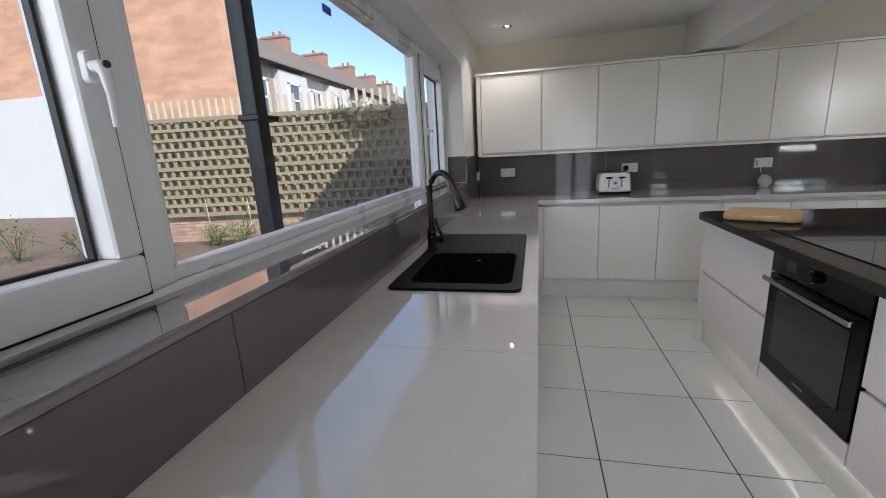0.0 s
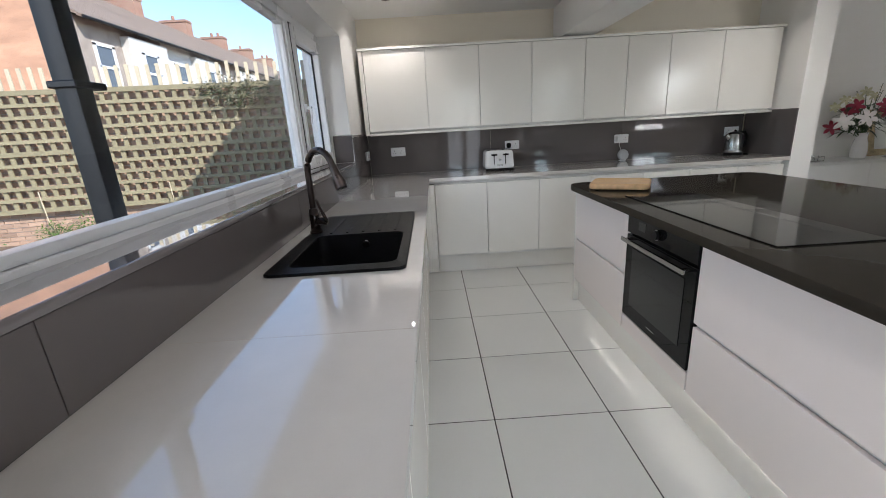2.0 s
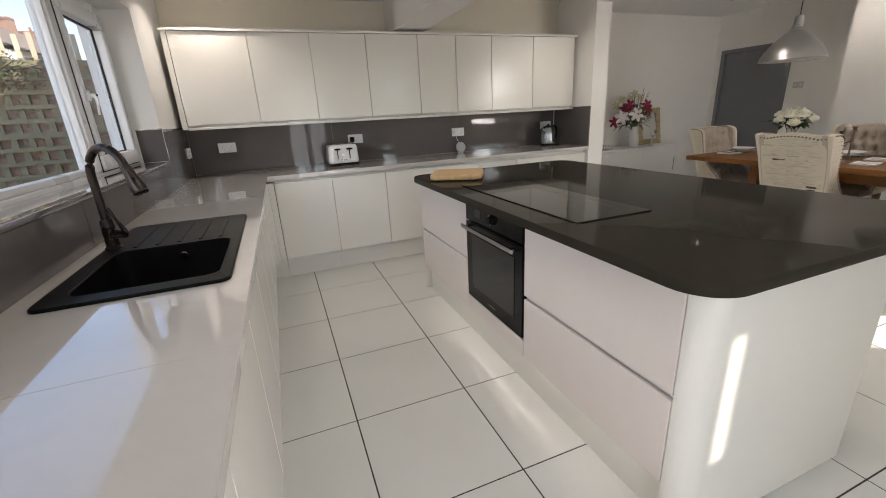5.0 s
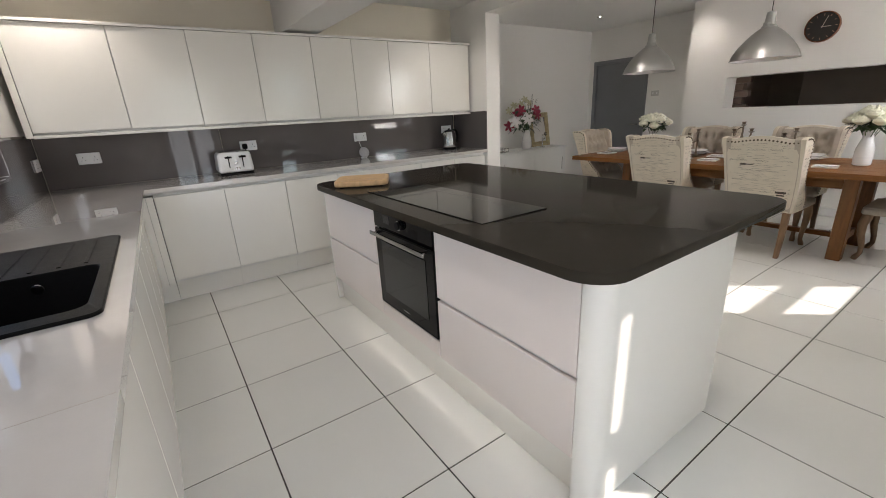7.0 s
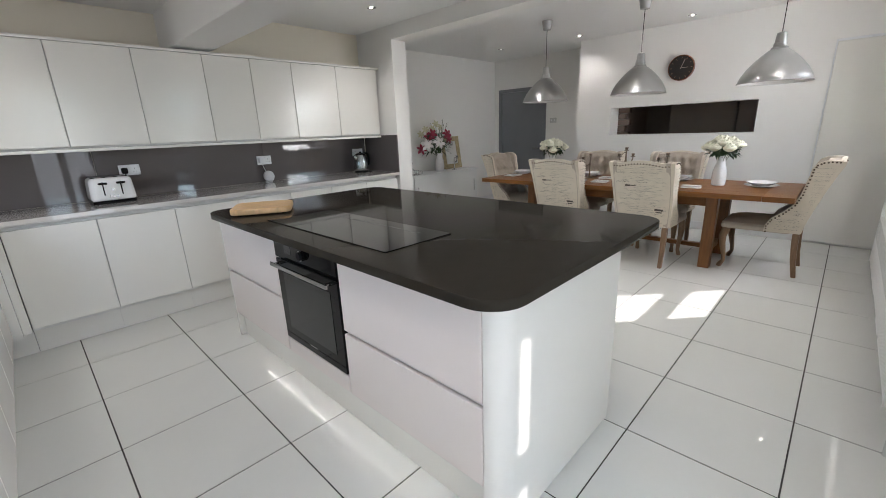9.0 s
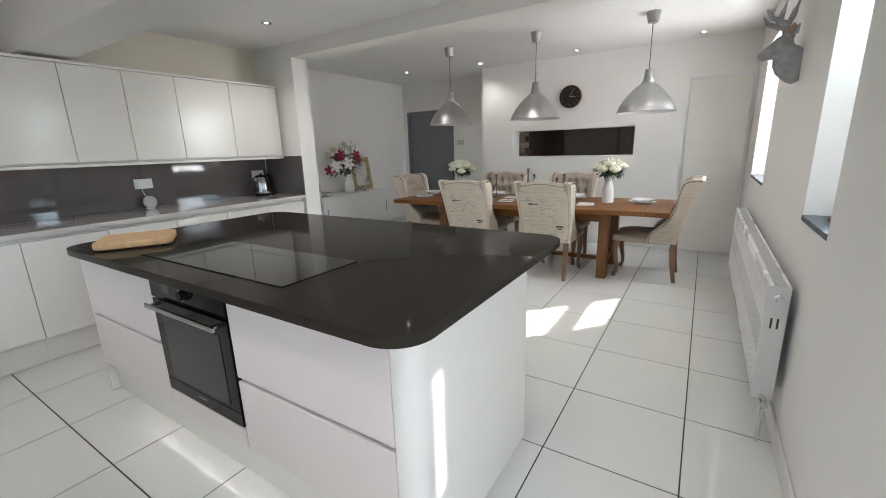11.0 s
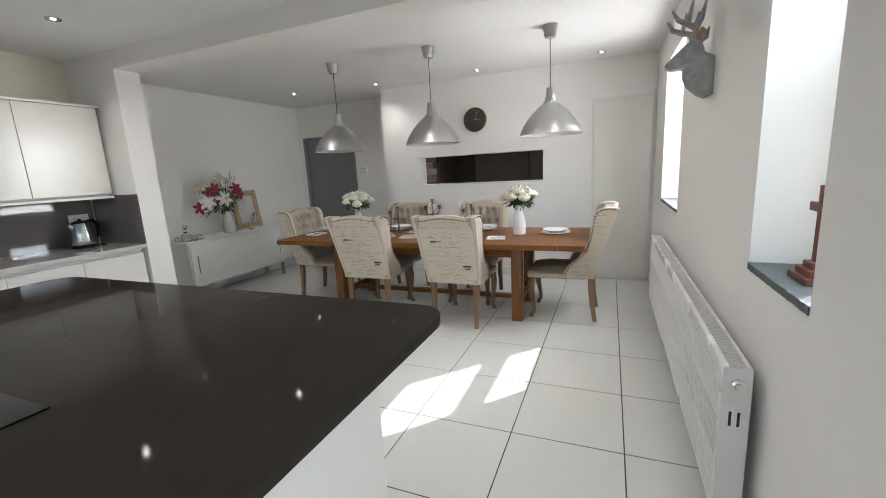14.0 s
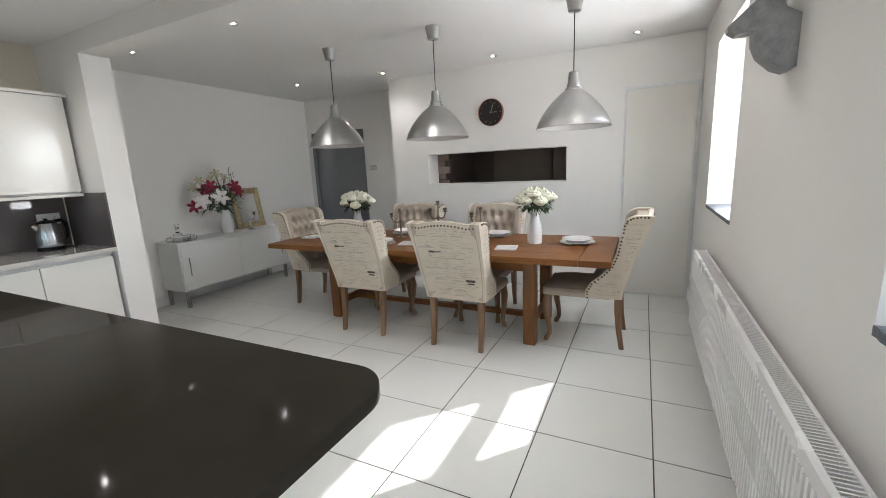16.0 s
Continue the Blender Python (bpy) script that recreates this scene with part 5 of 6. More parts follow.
def rose_vase(x, y, z, s, seed):
    rng = random.Random(seed)
    v = thing("vase_of_roses", "white ceramic bottle vase of cream roses on the table", "vase", (x, y, z))
    bm = BM()
    lathe(bm, [(0, 0.001), (0.052, 0.001), (0.060, 0.008), (0.062, 0.06), (0.060, 0.13), (0.045, 0.19), (0.036, 0.22), (0.035, 0.245), (0.042, 0.27), (0.037, 0.27), (0.030, 0.24), (0.0, 0.20)], 32, (x, y, z))
    part("vase", bm, M_CERAMIC, v)
    stems, leaves = BM(), BM()
    pos = []
    for k in range(13):
        a = k * 2.4
        r = 0.13 * math.sqrt((k + 0.3) / 13) * s
        pos.append((x + r * math.cos(a), y + r * 1.1 * math.sin(a), z + 0.44 - 5.0 * r * r + rng.uniform(-0.012, 0.018)))
    for p in pos:
        head = BM()
        rose(head, p, rng.uniform(0.050, 0.058) * s, rng)
        part("rose", head, M_CREAM, v, "cream rose head")
        tube(stems, [(x + (p[0] - x) * 0.2, y + (p[1] - y) * 0.2, z + 0.22), (x + (p[0] - x) * 0.6, y + (p[1] - y) * 0.6, z + 0.32), (p[0], p[1], p[2] - 0.02)], 0.003, 5)
    for k in range(130):
        a = rng.uniform(0, 6.28)
        r = rng.uniform(0.02, 0.12) * s
        leaf(leaves, (x + r * math.cos(a), y + r * math.sin(a), z + rng.uniform(0.29, 0.395)), (math.cos(a), math.sin(a), rng.uniform(-0.3, 0.6)), rng.uniform(0.04, 0.065), rng.uniform(0.034, 0.048), 0.5)
    part("stems", stems, M_STEM, v)
    part("leaves", leaves, M_GREEN, v, "dark green leaves")
    return v


TZ = 0.7452
rose_vase(5.575, -3.438, TZ, 1.05, 3)
rose_vase(5.60, -1.60, TZ, 1.1, 4)

# lilies on the sideboard
rng = random.Random(11)
fx, fy, fz = 5.58, 0.40, 0.7335
v = thing("vase_of_lilies", "white jug of white and crimson lilies on the sideboard", "vase", (fx, fy, fz))
bm = BM()
lathe(bm, [(0, 0.001), (0.065, 0.001), (0.074, 0.012), (0.078, 0.08), (0.068, 0.17), (0.052, 0.22), (0.053, 0.26), (0.062, 0.285), (0.056, 0.285), (0.046, 0.25), (0, 0.2)], 32, (fx, fy, fz))
part("vase", bm, M_CERAMIC, v)
stems, leaves = BM(), BM()
for nm, material, spots in (
        ("white_lily", M_LILYW, ((-0.35, -0.10, 0.42), (-0.16, -0.16, 0.45))),
        ("crimson_lily", M_LILYP, ((-0.26, -0.04, 0.53), (0.10, -0.08, 0.57), (0.18, -0.03, 0.50), (-0.38, 0.0, 0.36), (-0.20, -0.06, 0.58))),
        ("pale_lily", M_LILYG, ((-0.30, -0.02, 0.65), (-0.06, 0.0, 0.73), (0.05, 0.02, 0.68), (-0.36, 0.02, 0.58), (-0.16, -0.02, 0.66)))):
    for dx, dy, dz in spots:
        bm = BM()
        p = Vector((fx + dx, fy + dy, fz + dz))
        big = 0.105 if nm == "white_lily" else (0.085 if nm == "crimson_lily" else 0.06)
        lily(bm, p, (dx * 1.2 + rng.uniform(-0.2, 0.2) - 0.3, -1.0, 0.25), big, rng)
        tube(stems, [(fx, fy, fz + 0.22), (fx + dx * 0.4, fy + dy * 0.4, fz + 0.22 + (dz - 0.22) * 0.55), p], 0.004, 5)
        part(nm, bm, material, v)
for k in range(8):
    a = rng.uniform(0, 6.28)
    top = Vector((fx - 0.07 + 0.30 * math.cos(a), fy + 0.10 * math.sin(a), fz + rng.uniform(0.62, 0.80)))
    tube(stems, [(fx, fy, fz + 0.24), (fx + 0.10 * math.cos(a), fy + 0.04 * math.sin(a), fz + 0.5), top], 0.0025, 5)
    for q in range(4):
        leaf(leaves, top - Vector((0, 0, 0.03 * q)), (math.cos(a + q), math.sin(a + q) * 0.5, 0.5), 0.04, 0.014)
for k in range(230):
    a = rng.uniform(0, 6.28)
    r = rng.uniform(0.02, 0.22)
    leaf(leaves, (fx - 0.07 + r * math.cos(a), fy - 0.02 + r * 0.5 * math.sin(a), fz + rng.uniform(0.30, 0.58)), (math.cos(a), math.sin(a) * 0.7, rng.uniform(-0.2, 0.7)), rng.uniform(0.08, 0.16), rng.uniform(0.018, 0.032), 0.5)
part("stems", stems, M_STEM, v)
part("leaves", leaves, M_GREEN, v, "dark green leaves")

# ornate mirror leaning on the wall
M_GILT = mat("worn_gilt_plaster", (0.44, 0.36, 0.21), 0.5, 0.25, var=0.35, scale=25, bump=0.6, bscale=70)
mi = thing("ornate_mirror", "worn gilt framed mirror leaning on the sideboard wall", "mirror", (6.02, 0.52, 0.7335))
Mm = Matrix.Translation((6.02, 0.508, 0.7345)) @ Matrix.Rotation(radians(-9), 4, "X")
bm = BM()
t = bmesh.new()
for x0, x1, z0, z1 in ((-0.215, -0.145, 0, 0.53), (0.145, 0.215, 0, 0.53), (-0.145, 0.145, 0, 0.075), (-0.145, 0.145, 0.455, 0.53)):
    box(t, x0, x1, -0.02, 0.012, z0, z1, 0.010, 3)
r2 = random.Random(5)
for k in range(60):
    u = r2.uniform(0, 1)
    px, pz = r2.choice(((-0.18, u * 0.53), (0.18, u * 0.53), (-0.18 + 0.36 * u, 0.037), (-0.18 + 0.36 * u, 0.49)))
    lathe(t, [(0, 0.012), (0.010, 0.007), (0.017, 0)], 7, (px + r2.uniform(-0.02, 0.02), -0.019, pz), Matrix.Rotation(radians(90), 4, "X"))
join(bm, t, Mm)
part("frame", bm, M_GILT, mi)
bm = BM()
t = bmesh.new()
box(t, -0.146, 0.146, -0.004, 0.002, 0.07, 0.46)
join(bm, t, Mm)
part("glass", bm, mat("mirror_silver", (0.82, 0.83, 0.83), 0.02, 1.0, var=0.01, rvar=0.005), mi)


def candle_holder(x, y, z, h, arms, name, label, material, turn=0.0):
    c = thing(name, label, "candelabra", (x, y, z))
    bm = BM()
    lathe(bm, [(0, 0.0005), (0.045, 0.0005), (0.046, 0.006), (0.024, 0.014), (0.010, 0.03), (0.013, 0.045), (0.007, 0.06), (0.009, h * 0.55), (0.016, h * 0.6), (0.009, h * 0.65), (0.008, h - 0.03)], 18, (x, y, z))
    part("stem", bm, material, c)
    ends = [(x, y, z + h - 0.03)] if arms % 2 else []
    for k in range(arms - len(ends)):
        a = turn + 2 * math.pi * k / (arms - len(ends))
        bm = BM()
        ca, sa = math.cos(a), math.sin(a)
        zz = z + h * 0.6
        tube(bm, [(x, y, zz), (x + 0.03 * ca, y + 0.03 * sa, zz - 0.015), (x + 0.065 * ca, y + 0.065 * sa, zz - 0.005), (x + 0.082 * ca, y + 0.082 * sa, zz + 0.03), (x + 0.082 * ca, y + 0.082 * sa, zz + 0.045)], 0.0068, 8)
        part("arm", bm, material, c)
        ends.append((x + 0.082 * ca, y + 0.082 * sa, zz + 0.043))
    for e in ends:
        bm = BM()
        lathe(bm, [(0, 0), (0.006, 0), (0.026, 0.010), (0.027, 0.014), (0.013, 0.016), (0.016, 0.03), (0.022, 0.042), (0.016, 0.042), (0.009, 0.02), (0, 0.02)], 14, e)
        part("candle_cup", bm, material, c)
    return c


M_PEWTER = mat("tarnished_silver", (0.27, 0.22, 0.17), 0.3, 0.9, var=0.25, scale=25)
for x, y, h, n, tn in ((5.62, -2.10, 0.275, 3, 2.15), (5.66, -2.50, 0.345, 5, 2.45), (5.60, -2.95, 0.29, 3, 2.05)):
    candle_holder(x, y, TZ, h, n, "candelabra", "tarnished silver branched candelabra without candles on the table", M_PEWTER, tn)
candle_holder(5.86, 0.33, 0.7335, 0.23, 2, "candelabra", "small silver two-branch candle holder on the sideboard", M_CHROME, 0.2)

# plates
def plate(x, y, z, r, h=0.016):
    bm = BM()
    lathe(bm, [(0, 0.0), (r * 0.6, 0.0), (r * 0.66, 0.004), (r, h), (r - 0.004, h + 0.002), (r * 0.66, 0.008), (0, 0.006)], 40, (x, y, z))
    solo("plate", bm, M_CERAMIC, "round white china plate in a stack on the table", "plate", group="place settings")


for x, y in ((5.66, -3.77), (5.86, -3.02), (5.86, -2.0), (5.73, -1.08), (5.25, -2.1), (5.25, -2.98)):
    plate(x, y, TZ + 0.0003, 0.14)
    plate(x, y, TZ + 0.016, 0.125, 0.026)
for x, y, a in ((5.33, -2.36, 12), (5.32, -3.27, 10), (5.44, -1.12, -5), (5.68, -2.3, 8)):
    bm = BM()
    t = bmesh.new()
    prism(t, rounded(-0.085, 0.085, -0.085, 0.085, (0.012,) * 4, 3), 0, 0.006, 0.002)
    for q in range(4):
        b2 = bmesh.new()
        box(b2, -0.085, 0.085, 0.072, 0.086, 0.004, 0.013, 0.003)
        join(t, b2, Matrix.Rotation(radians(90 * q), 4, "Z"))
    join(bm, t, Matrix.Translation((x, y, TZ + 0.0005)) @ Matrix.Rotation(radians(a), 4, "Z"))
    solo("square_plate", bm, M_CERAMIC, "small square white side plate on the table", "plate", group="place settings")

# tray with decanter
M_CLEAR = clear("clear_glass", (0.97, 0.98, 0.98), 0.02, 1.4)
tr = thing("glass_tray", "hexagonal glass tray with thin metal edges on the sideboard", "tray", (4.98, 0.36, 0.7335))
hexp = [(4.98 + 0.15 * math.cos(radians(60 * k + 30)), 0.375 + 0.12 * math.sin(radians(60 * k + 30))) for k in range(6)]
bm = BM()
prism(bm, hexp, 0.734, 0.738)
part("base", bm, M_CLEAR, tr)
for a, b in zip(hexp, hexp[1:] + hexp[:1]):
    bm = BM()
    for zz in (0.737, 0.783):
        tube(bm, [(*a, zz), (*b, zz)], 0.0028, 6)
    tube(bm, [(*a, 0.737), (*a, 0.783)], 0.0028, 6)
    part("metal_edge", bm, M_STEEL, tr)
bm = BM()
lathe(bm, [(0, 0.001), (0.045, 0.001), (0.05, 0.02), (0.046, 0.07), (0.018, 0.10), (0.016, 0.13), (0.022, 0.135), (0.022, 0.14), (0.012, 0.14), (0.03, 0.165), (0.02, 0.185), (0, 0.188)], 20, (4.96, 0.40, 0.7385))
solo("decanter", bm, M_CLEAR, "small clear glass decanter with stopper in the tray", "decanter")
for x, y in ((5.03, 0.35), (5.045, 0.42)):
    bm = BM()
    lathe(bm, [(0, 0.001), (0.028, 0.001), (0.033, 0.06), (0.030, 0.06), (0.026, 0.006), (0, 0.005)], 18, (x, y, 0.7385))
    solo("tumbler", bm, M_CLEAR, "small clear glass tumbler in the tray", "glass", group="tumblers in the tray")

# ---- deer head ornament ----
M_DEER = mat("galvanised_grey", (0.34, 0.345, 0.35), 0.5, 0.3, var=0.35, scale=22, bump=0.3, bscale=90)
prof = [(0.0, 1.69), (0.02, 1.685), (0.055, 1.70), (0.104, 1.745), (0.124, 1.79), (0.126, 1.832), (0.18, 1.828), (0.205, 1.845), (0.207, 1.86), (0.18, 1.885), (0.125, 1.935), (0.088, 1.958), (0.056, 1.93), (0.044, 1.89), (0.0, 1.862)]
t = bmesh.new()
f = t.faces.new([t.verts.new((0, YS + d, z)) for d, z in prof])
e = bmesh.ops.extrude_face_region(t, geom=[f])
for v_ in e["geom"]:
    if isinstance(v_, bmesh.types.BMVert):
        v_.co.x = 1
bmesh.ops.recalc_face_normals(t, faces=t.faces)
bmesh.ops.bevel(t, geom=[ed for ed in t.edges if abs(ed.verts[0].co.x - ed.verts[1].co.x) < 0.5], offset=0.016, segments=3, profile=0.6, affect="EDGES")
for v_ in t.verts:
    d = v_.co.y - YS
    half = 0.062 - 0.034 * min(1, max(0, (d - 0.05) / 0.14))
    v_.co.x = 4.17 + (v_.co.x - 0.5) * 2 * half
bm = BM()
join(bm, t)
for sg in (-1, 1):
    x = 4.17 + sg * 0.03
    tube(bm, [(x, YS + 0.085, 1.95), (x + sg * 0.03, YS + 0.09, 2.0), (x + sg * 0.05, YS + 0.13, 2.02), (x + sg * 0.06, YS + 0.17, 2.04), (x + sg * 0.06, YS + 0.195, 2.085)], [0.014, 0.015, 0.014, 0.012, 0.005], 8)
    tube(bm, [(x + sg * 0.05, YS + 0.125, 2.02), (x + sg * 0.06, YS + 0.12, 2.06), (x + sg * 0.065, YS + 0.11, 2.115)], [0.012, 0.010, 0.004], 8)
    tube(bm, [(x + sg * 0.03, YS + 0.088, 1.995), (x + sg * 0.05, YS + 0.07, 2.04), (x + sg * 0.055, YS + 0.055, 2.11)], [0.014, 0.013, 0.005], 8)
    tube(bm, [(x, YS + 0.07, 1.94), (x + sg * 0.04, YS + 0.05, 1.955), (x + sg * 0.075, YS + 0.04, 1.985)], [0.010, 0.018, 0.004], 8)
solo("deer_head_ornament", bm, M_DEER, "grey metal deer head ornament with antlers hung on the wall", "ornament")
bm = BM()
heart = [(0.0, -0.032), (0.022, -0.008), (0.027, 0.012), (0.018, 0.026), (0.006, 0.024), (0.0, 0.016), (-0.006, 0.024), (-0.018, 0.026), (-0.027, 0.012), (-0.022, -0.008)]
prism(bm, heart, 0, 0.006, 0.001, 1, Matrix.Translation((4.105, YS + 0.062, 1.97)) @ Matrix.Rotation(radians(-90), 4, "Y") @ Matrix.Rotation(radians(90), 4, "Z"))
solo("heart_tag", bm, mat("light_wood_tag", (0.42, 0.26, 0.13), 0.6, var=0.2), "small wooden heart tag hanging from the antlers", "tag")

# ---- wooden cross on the sill ----
M_MAHOG = mat("reddish_wood", (0.14, 0.045, 0.022), 0.4, var=0.3, scale=10, stretch=(8, 8, 1))
cr = thing("wooden_cross", "dark red wooden cross on stepped base on slate sill", "ornament", (3.12, -4.795, 1.0265))
for k, (w, z0, z1) in enumerate(((0.065, 1.0265, 1.045), (0.048, 1.0455, 1.064), (0.032, 1.0645, 1.083))):
    bm = BM()
    box(bm, 3.12 - w, 3.12 + w, -4.795 - w * 0.7, -4.795 + w * 0.7, z0, z1, 0.002)
    part("step", bm, M_MAHOG, cr)
bm = BM()
box(bm, 3.11, 3.13, -4.806, -4.784, 1.0835, 1.30, 0.002)
part("upright", bm, M_MAHOG, cr)
bm = BM()
box(bm, 3.06, 3.18, -4.8065, -4.7835, 1.225, 1.25, 0.002)
part("crossbar", bm, M_MAHOG, cr)

# ---- room beyond the hatch: brick column and long panelled cupboards ----
bm = BM()
for r in range(8):
    for k in range(2):
        y0 = -1.50 - 0.225 * k + (0.06 if r % 2 else 0)
        box(bm, 7.16, 7.26, y0 - 0.215, y0, 1.0 + r * 0.085, 1.075 + r * 0.085, 0.004)
br = solo("brick_column", bm, mat("dark_brick", (0.22, 0.16, 0.13), 0.85, var=0.3, scale=8, island=0.4), "dark brick column in the room beyond the hatch", "column", "structure")
for k in range(3):
    c = thing("tall_cupboard", "brown tall cupboard seen through the hatch", "cupboard", (8.4, -2.6 - 0.9 * k, 0))
    bm = BM()
    box(bm, 8.3, 8.8, -3.04 - 0.9 * k, -2.16 - 0.9 * k, 0.001, 2.3, 0.004)
    part("body", bm, M_HATCH, c)
    for z0, z1 in ((0.05, 1.62), (1.63, 2.28)):
        bm = BM()
        box(bm, 8.278, 8.299, -3.03 - 0.9 * k, -2.17 - 0.9 * k, z0, z1, 0.004)
        part("door", bm, M_HATCH, c)

# ---- garden and street ----
GZ = -0.16
bm = BM()
t = bmesh.new()
bmesh.ops.create_grid(t, x_segments=60, y_segments=60, size=1)
for v_ in t.verts:
    x, y = v_.co.x, v_.co.y
    v_.co = Vector((math.copysign(abs(x) ** 3, x) * 400, math.copysign(abs(y) ** 3, y) * 400, GZ))
join(bm, t)
solo("ground", bm, M_GROUND, "bare earth garden ground", "ground", "structure")
# dark downpipe close to the glass
dp = thing("downpipe", "dark grey square post standing outside the window", "post", (-0.42, -2.995, GZ))
bm = BM()
box(bm, -0.44, -0.375, -3.01, -2.945, GZ, 3.0, 0.008, 2)
part("post", bm, M_POST, dp)
bm = BM()
box(bm, -0.45, -0.365, -3.02, -2.90, 1.52, 1.54, 0.003)
part("bracket", bm, M_POST, dp)

# garden wall and trellis
F0, F1 = Vector((-7.4, 2.48, 0)), Vector((-0.5, 3.53, 0))
fd = (F1 - F0).normalized()
FL = (F1 - F0).length
Fm = Matrix.Translation(F0) @ Matrix.Rotation(math.atan2(fd.y, fd.x), 4, "Z")
gw = thing("garden_wall", "weathered red brick garden wall behind timber trellis", "garden wall", (F0 + F1) / 2 + Vector((0, 0, GZ)))
bm = BM()
t = bmesh.new()
box(t, 0, FL, 0.09, 0.26, GZ, 2.28)
join(bm, t, Fm)
part("mortar", bm, M_MORTAR, gw)
t = bmesh.new()
r3 = random.Random(2)
H = 0.076
for r in range(32):
    for k in range(int(FL / 0.225) + 1):
        x0 = k * 0.225 + (0.1125 if r % 2 else 0)
        if x0 + 0.21 > FL:
            continue
        d = r3.uniform(0, 0.006)
        z0 = GZ + 0.005 + r * H
        vs = [t.verts.new(p) for p in ((x0, 0.08 - d, z0), (x0 + 0.214, 0.08 - d, z0), (x0 + 0.214, 0.08 - d, z0 + 0.065), (x0, 0.08 - d, z0 + 0.065), (x0, 0.091, z0), (x0 + 0.214, 0.091, z0), (x0 + 0.214, 0.091, z0 + 0.065), (x0, 0.091, z0 + 0.065))]
        for f in ((0, 1, 2, 3), (1, 5, 6, 2), (3, 2, 6, 7), (4, 0, 3, 7), (4, 5, 1, 0)):
            t.faces.new([vs[i] for i in f])
bm = BM()
join(bm, t, Fm)
tagged(part("bricks", bm, M_OLDBRICK, gw), kind="stuff")
fe = thing("trellis_fence", "weathered timber trellis fence with pale pickets above", "fence", (F0 + F1) / 2 + Vector((0, 0, 0.25)))
slat_mesh = {}


def fence_piece(name, x, z, w, h, d, y, material):
    key = (name, round(w, 3), round(h, 3), d)
    if key not in slat_mesh:
        b = BM()
        box(b, -w / 2, w / 2, -d / 2, d / 2, -h / 2, h / 2)
        slat_mesh[key] = mesh_of(name, b, material, False)
    ob = new(name, slat_mesh[key])
    ob.parent = fe
    ob.matrix_basis = Matrix.Translation(-OFF[fe]) @ Fm @ Matrix.Translation((x, y, z))


zb, zt = 0.42, 2.26
nr = 11
for k in range(nr):
    z = zb + (zt - zb) * k / (nr - 1)
    fence_piece("rail", FL / 2, z, FL, 0.055 if k % 5 else 0.075, 0.03, -0.035, M_FENCE)
# staggered short uprights between the rails, woven behind and before
t = bmesh.new()
for k in range(78):
    x = 0.03 + (FL - 0.06) * k / 77
    for j in range(nr - 1):
        if (k + j) % 2:
            continue
        z = zb + (zt - zb) * (j + 0.5) / (nr - 1)
        box(t, x - 0.034, x + 0.034, -0.024, -0.002, z - 0.095, z + 0.095)
bm = BM()
join(bm, t, Fm)
tagged(part("lattice_slats", bm, M_FENCE, fe), kind="stuff")
for k in range(46):
    x = 0.08 + (FL - 0.16) * k / 45
    h = 0.36 + 0.05 * noise.noise(Vector((k * 0.7, 0, 0)))
    fence_piece("picket", x, zt + h / 2, 0.055, round(h, 2), 0.02, 0.01, M_PICKET)

# creeper on the fence and garden plants
def bush(name, label, c, rx, ry, rz, n, seed, s=0.05, material=M_GREEN):
    r = random.Random(seed)
    b = thing(name, label, "plant", (c[0], c[1], c[2] - rz))
    lv, tw = BM(), BM()
    for k in range(14):
        a = r.uniform(0, 6.28)
        tube(tw, [(c[0], c[1], c[2] - rz), (c[0] + 0.4 * rx * math.cos(a), c[1] + 0.4 * ry * math.sin(a), c[2]), (c[0] + 0.9 * rx * math.cos(a), c[1] + 0.9 * ry * math.sin(a), c[2] + r.uniform(-0.3, 0.9) * rz)], 0.004, 4)
    for k in range(n):
        d = Vector((r.gauss(0, 1), r.gauss(0, 1), r.gauss(0, 1))).normalized() * r.uniform(0.35, 1.0) * (1 + 0.35 * r.random())
        p = Vector((c[0] + d.x * rx, c[1] + d.y * ry, c[2] + d.z * rz))
        leaf(lv, p, (d.x + r.uniform(-0.6, 0.6), d.y + r.uniform(-0.6, 0.6), r.uniform(-0.2, 0.8)), s * r.uniform(0.7, 1.4), s * 0.5, 0.3)
    part("twigs", tw, M_STEM, b)
    part("leaves", lv, material, b)
    return b


M_SAGE = mat("grey_green_leaf", (0.20, 0.21, 0.14), 0.6, var=0.3, scale=20, island=0.4)
M_FRESH = mat("fresh_green_leaf", (0.12, 0.19, 0.05), 0.5, var=0.35, scale=20, island=0.4)
cp = F0 + fd * 4.9
bush("creeper", "grey-green creeper tumbling over the fence top", (cp.x, cp.y - 0.15, 2.15), 0.62, 0.18, 0.26, 900, 21, 0.055, M_SAGE)
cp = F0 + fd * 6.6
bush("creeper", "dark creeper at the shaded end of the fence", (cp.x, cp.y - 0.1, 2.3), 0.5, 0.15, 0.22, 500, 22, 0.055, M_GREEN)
for k, (d, off, s) in enumerate(((0.9, 0.7, 0.3), (1.9, 0.4, 0.22), (2.5, 0.5, 0.26), (3.5, 0.45, 0.2), (-1.2, 1.3, 0.42), (0.0, 1.2, 0.3))):
    q = F0 + fd * d
    bush("garden_shrub", "small green shrub in the garden bed", (q.x, q.y - off, GZ + s), s * 1.2, s, s, 380, 30 + k, 0.06, M_FRESH)
for k, d in enumerate((1.75, 2.6, 3.7)):
    q = F0 + fd * d
    bm = BM()
    tube(bm, [(q.x, q.y - 0.3, GZ), (q.x - 0.08, q.y - 0.25, 0.75)], 0.008, 6)
    solo("garden_cane", bm, M_PICKET, "thin bamboo cane in the garden bed", "cane", group="garden canes")


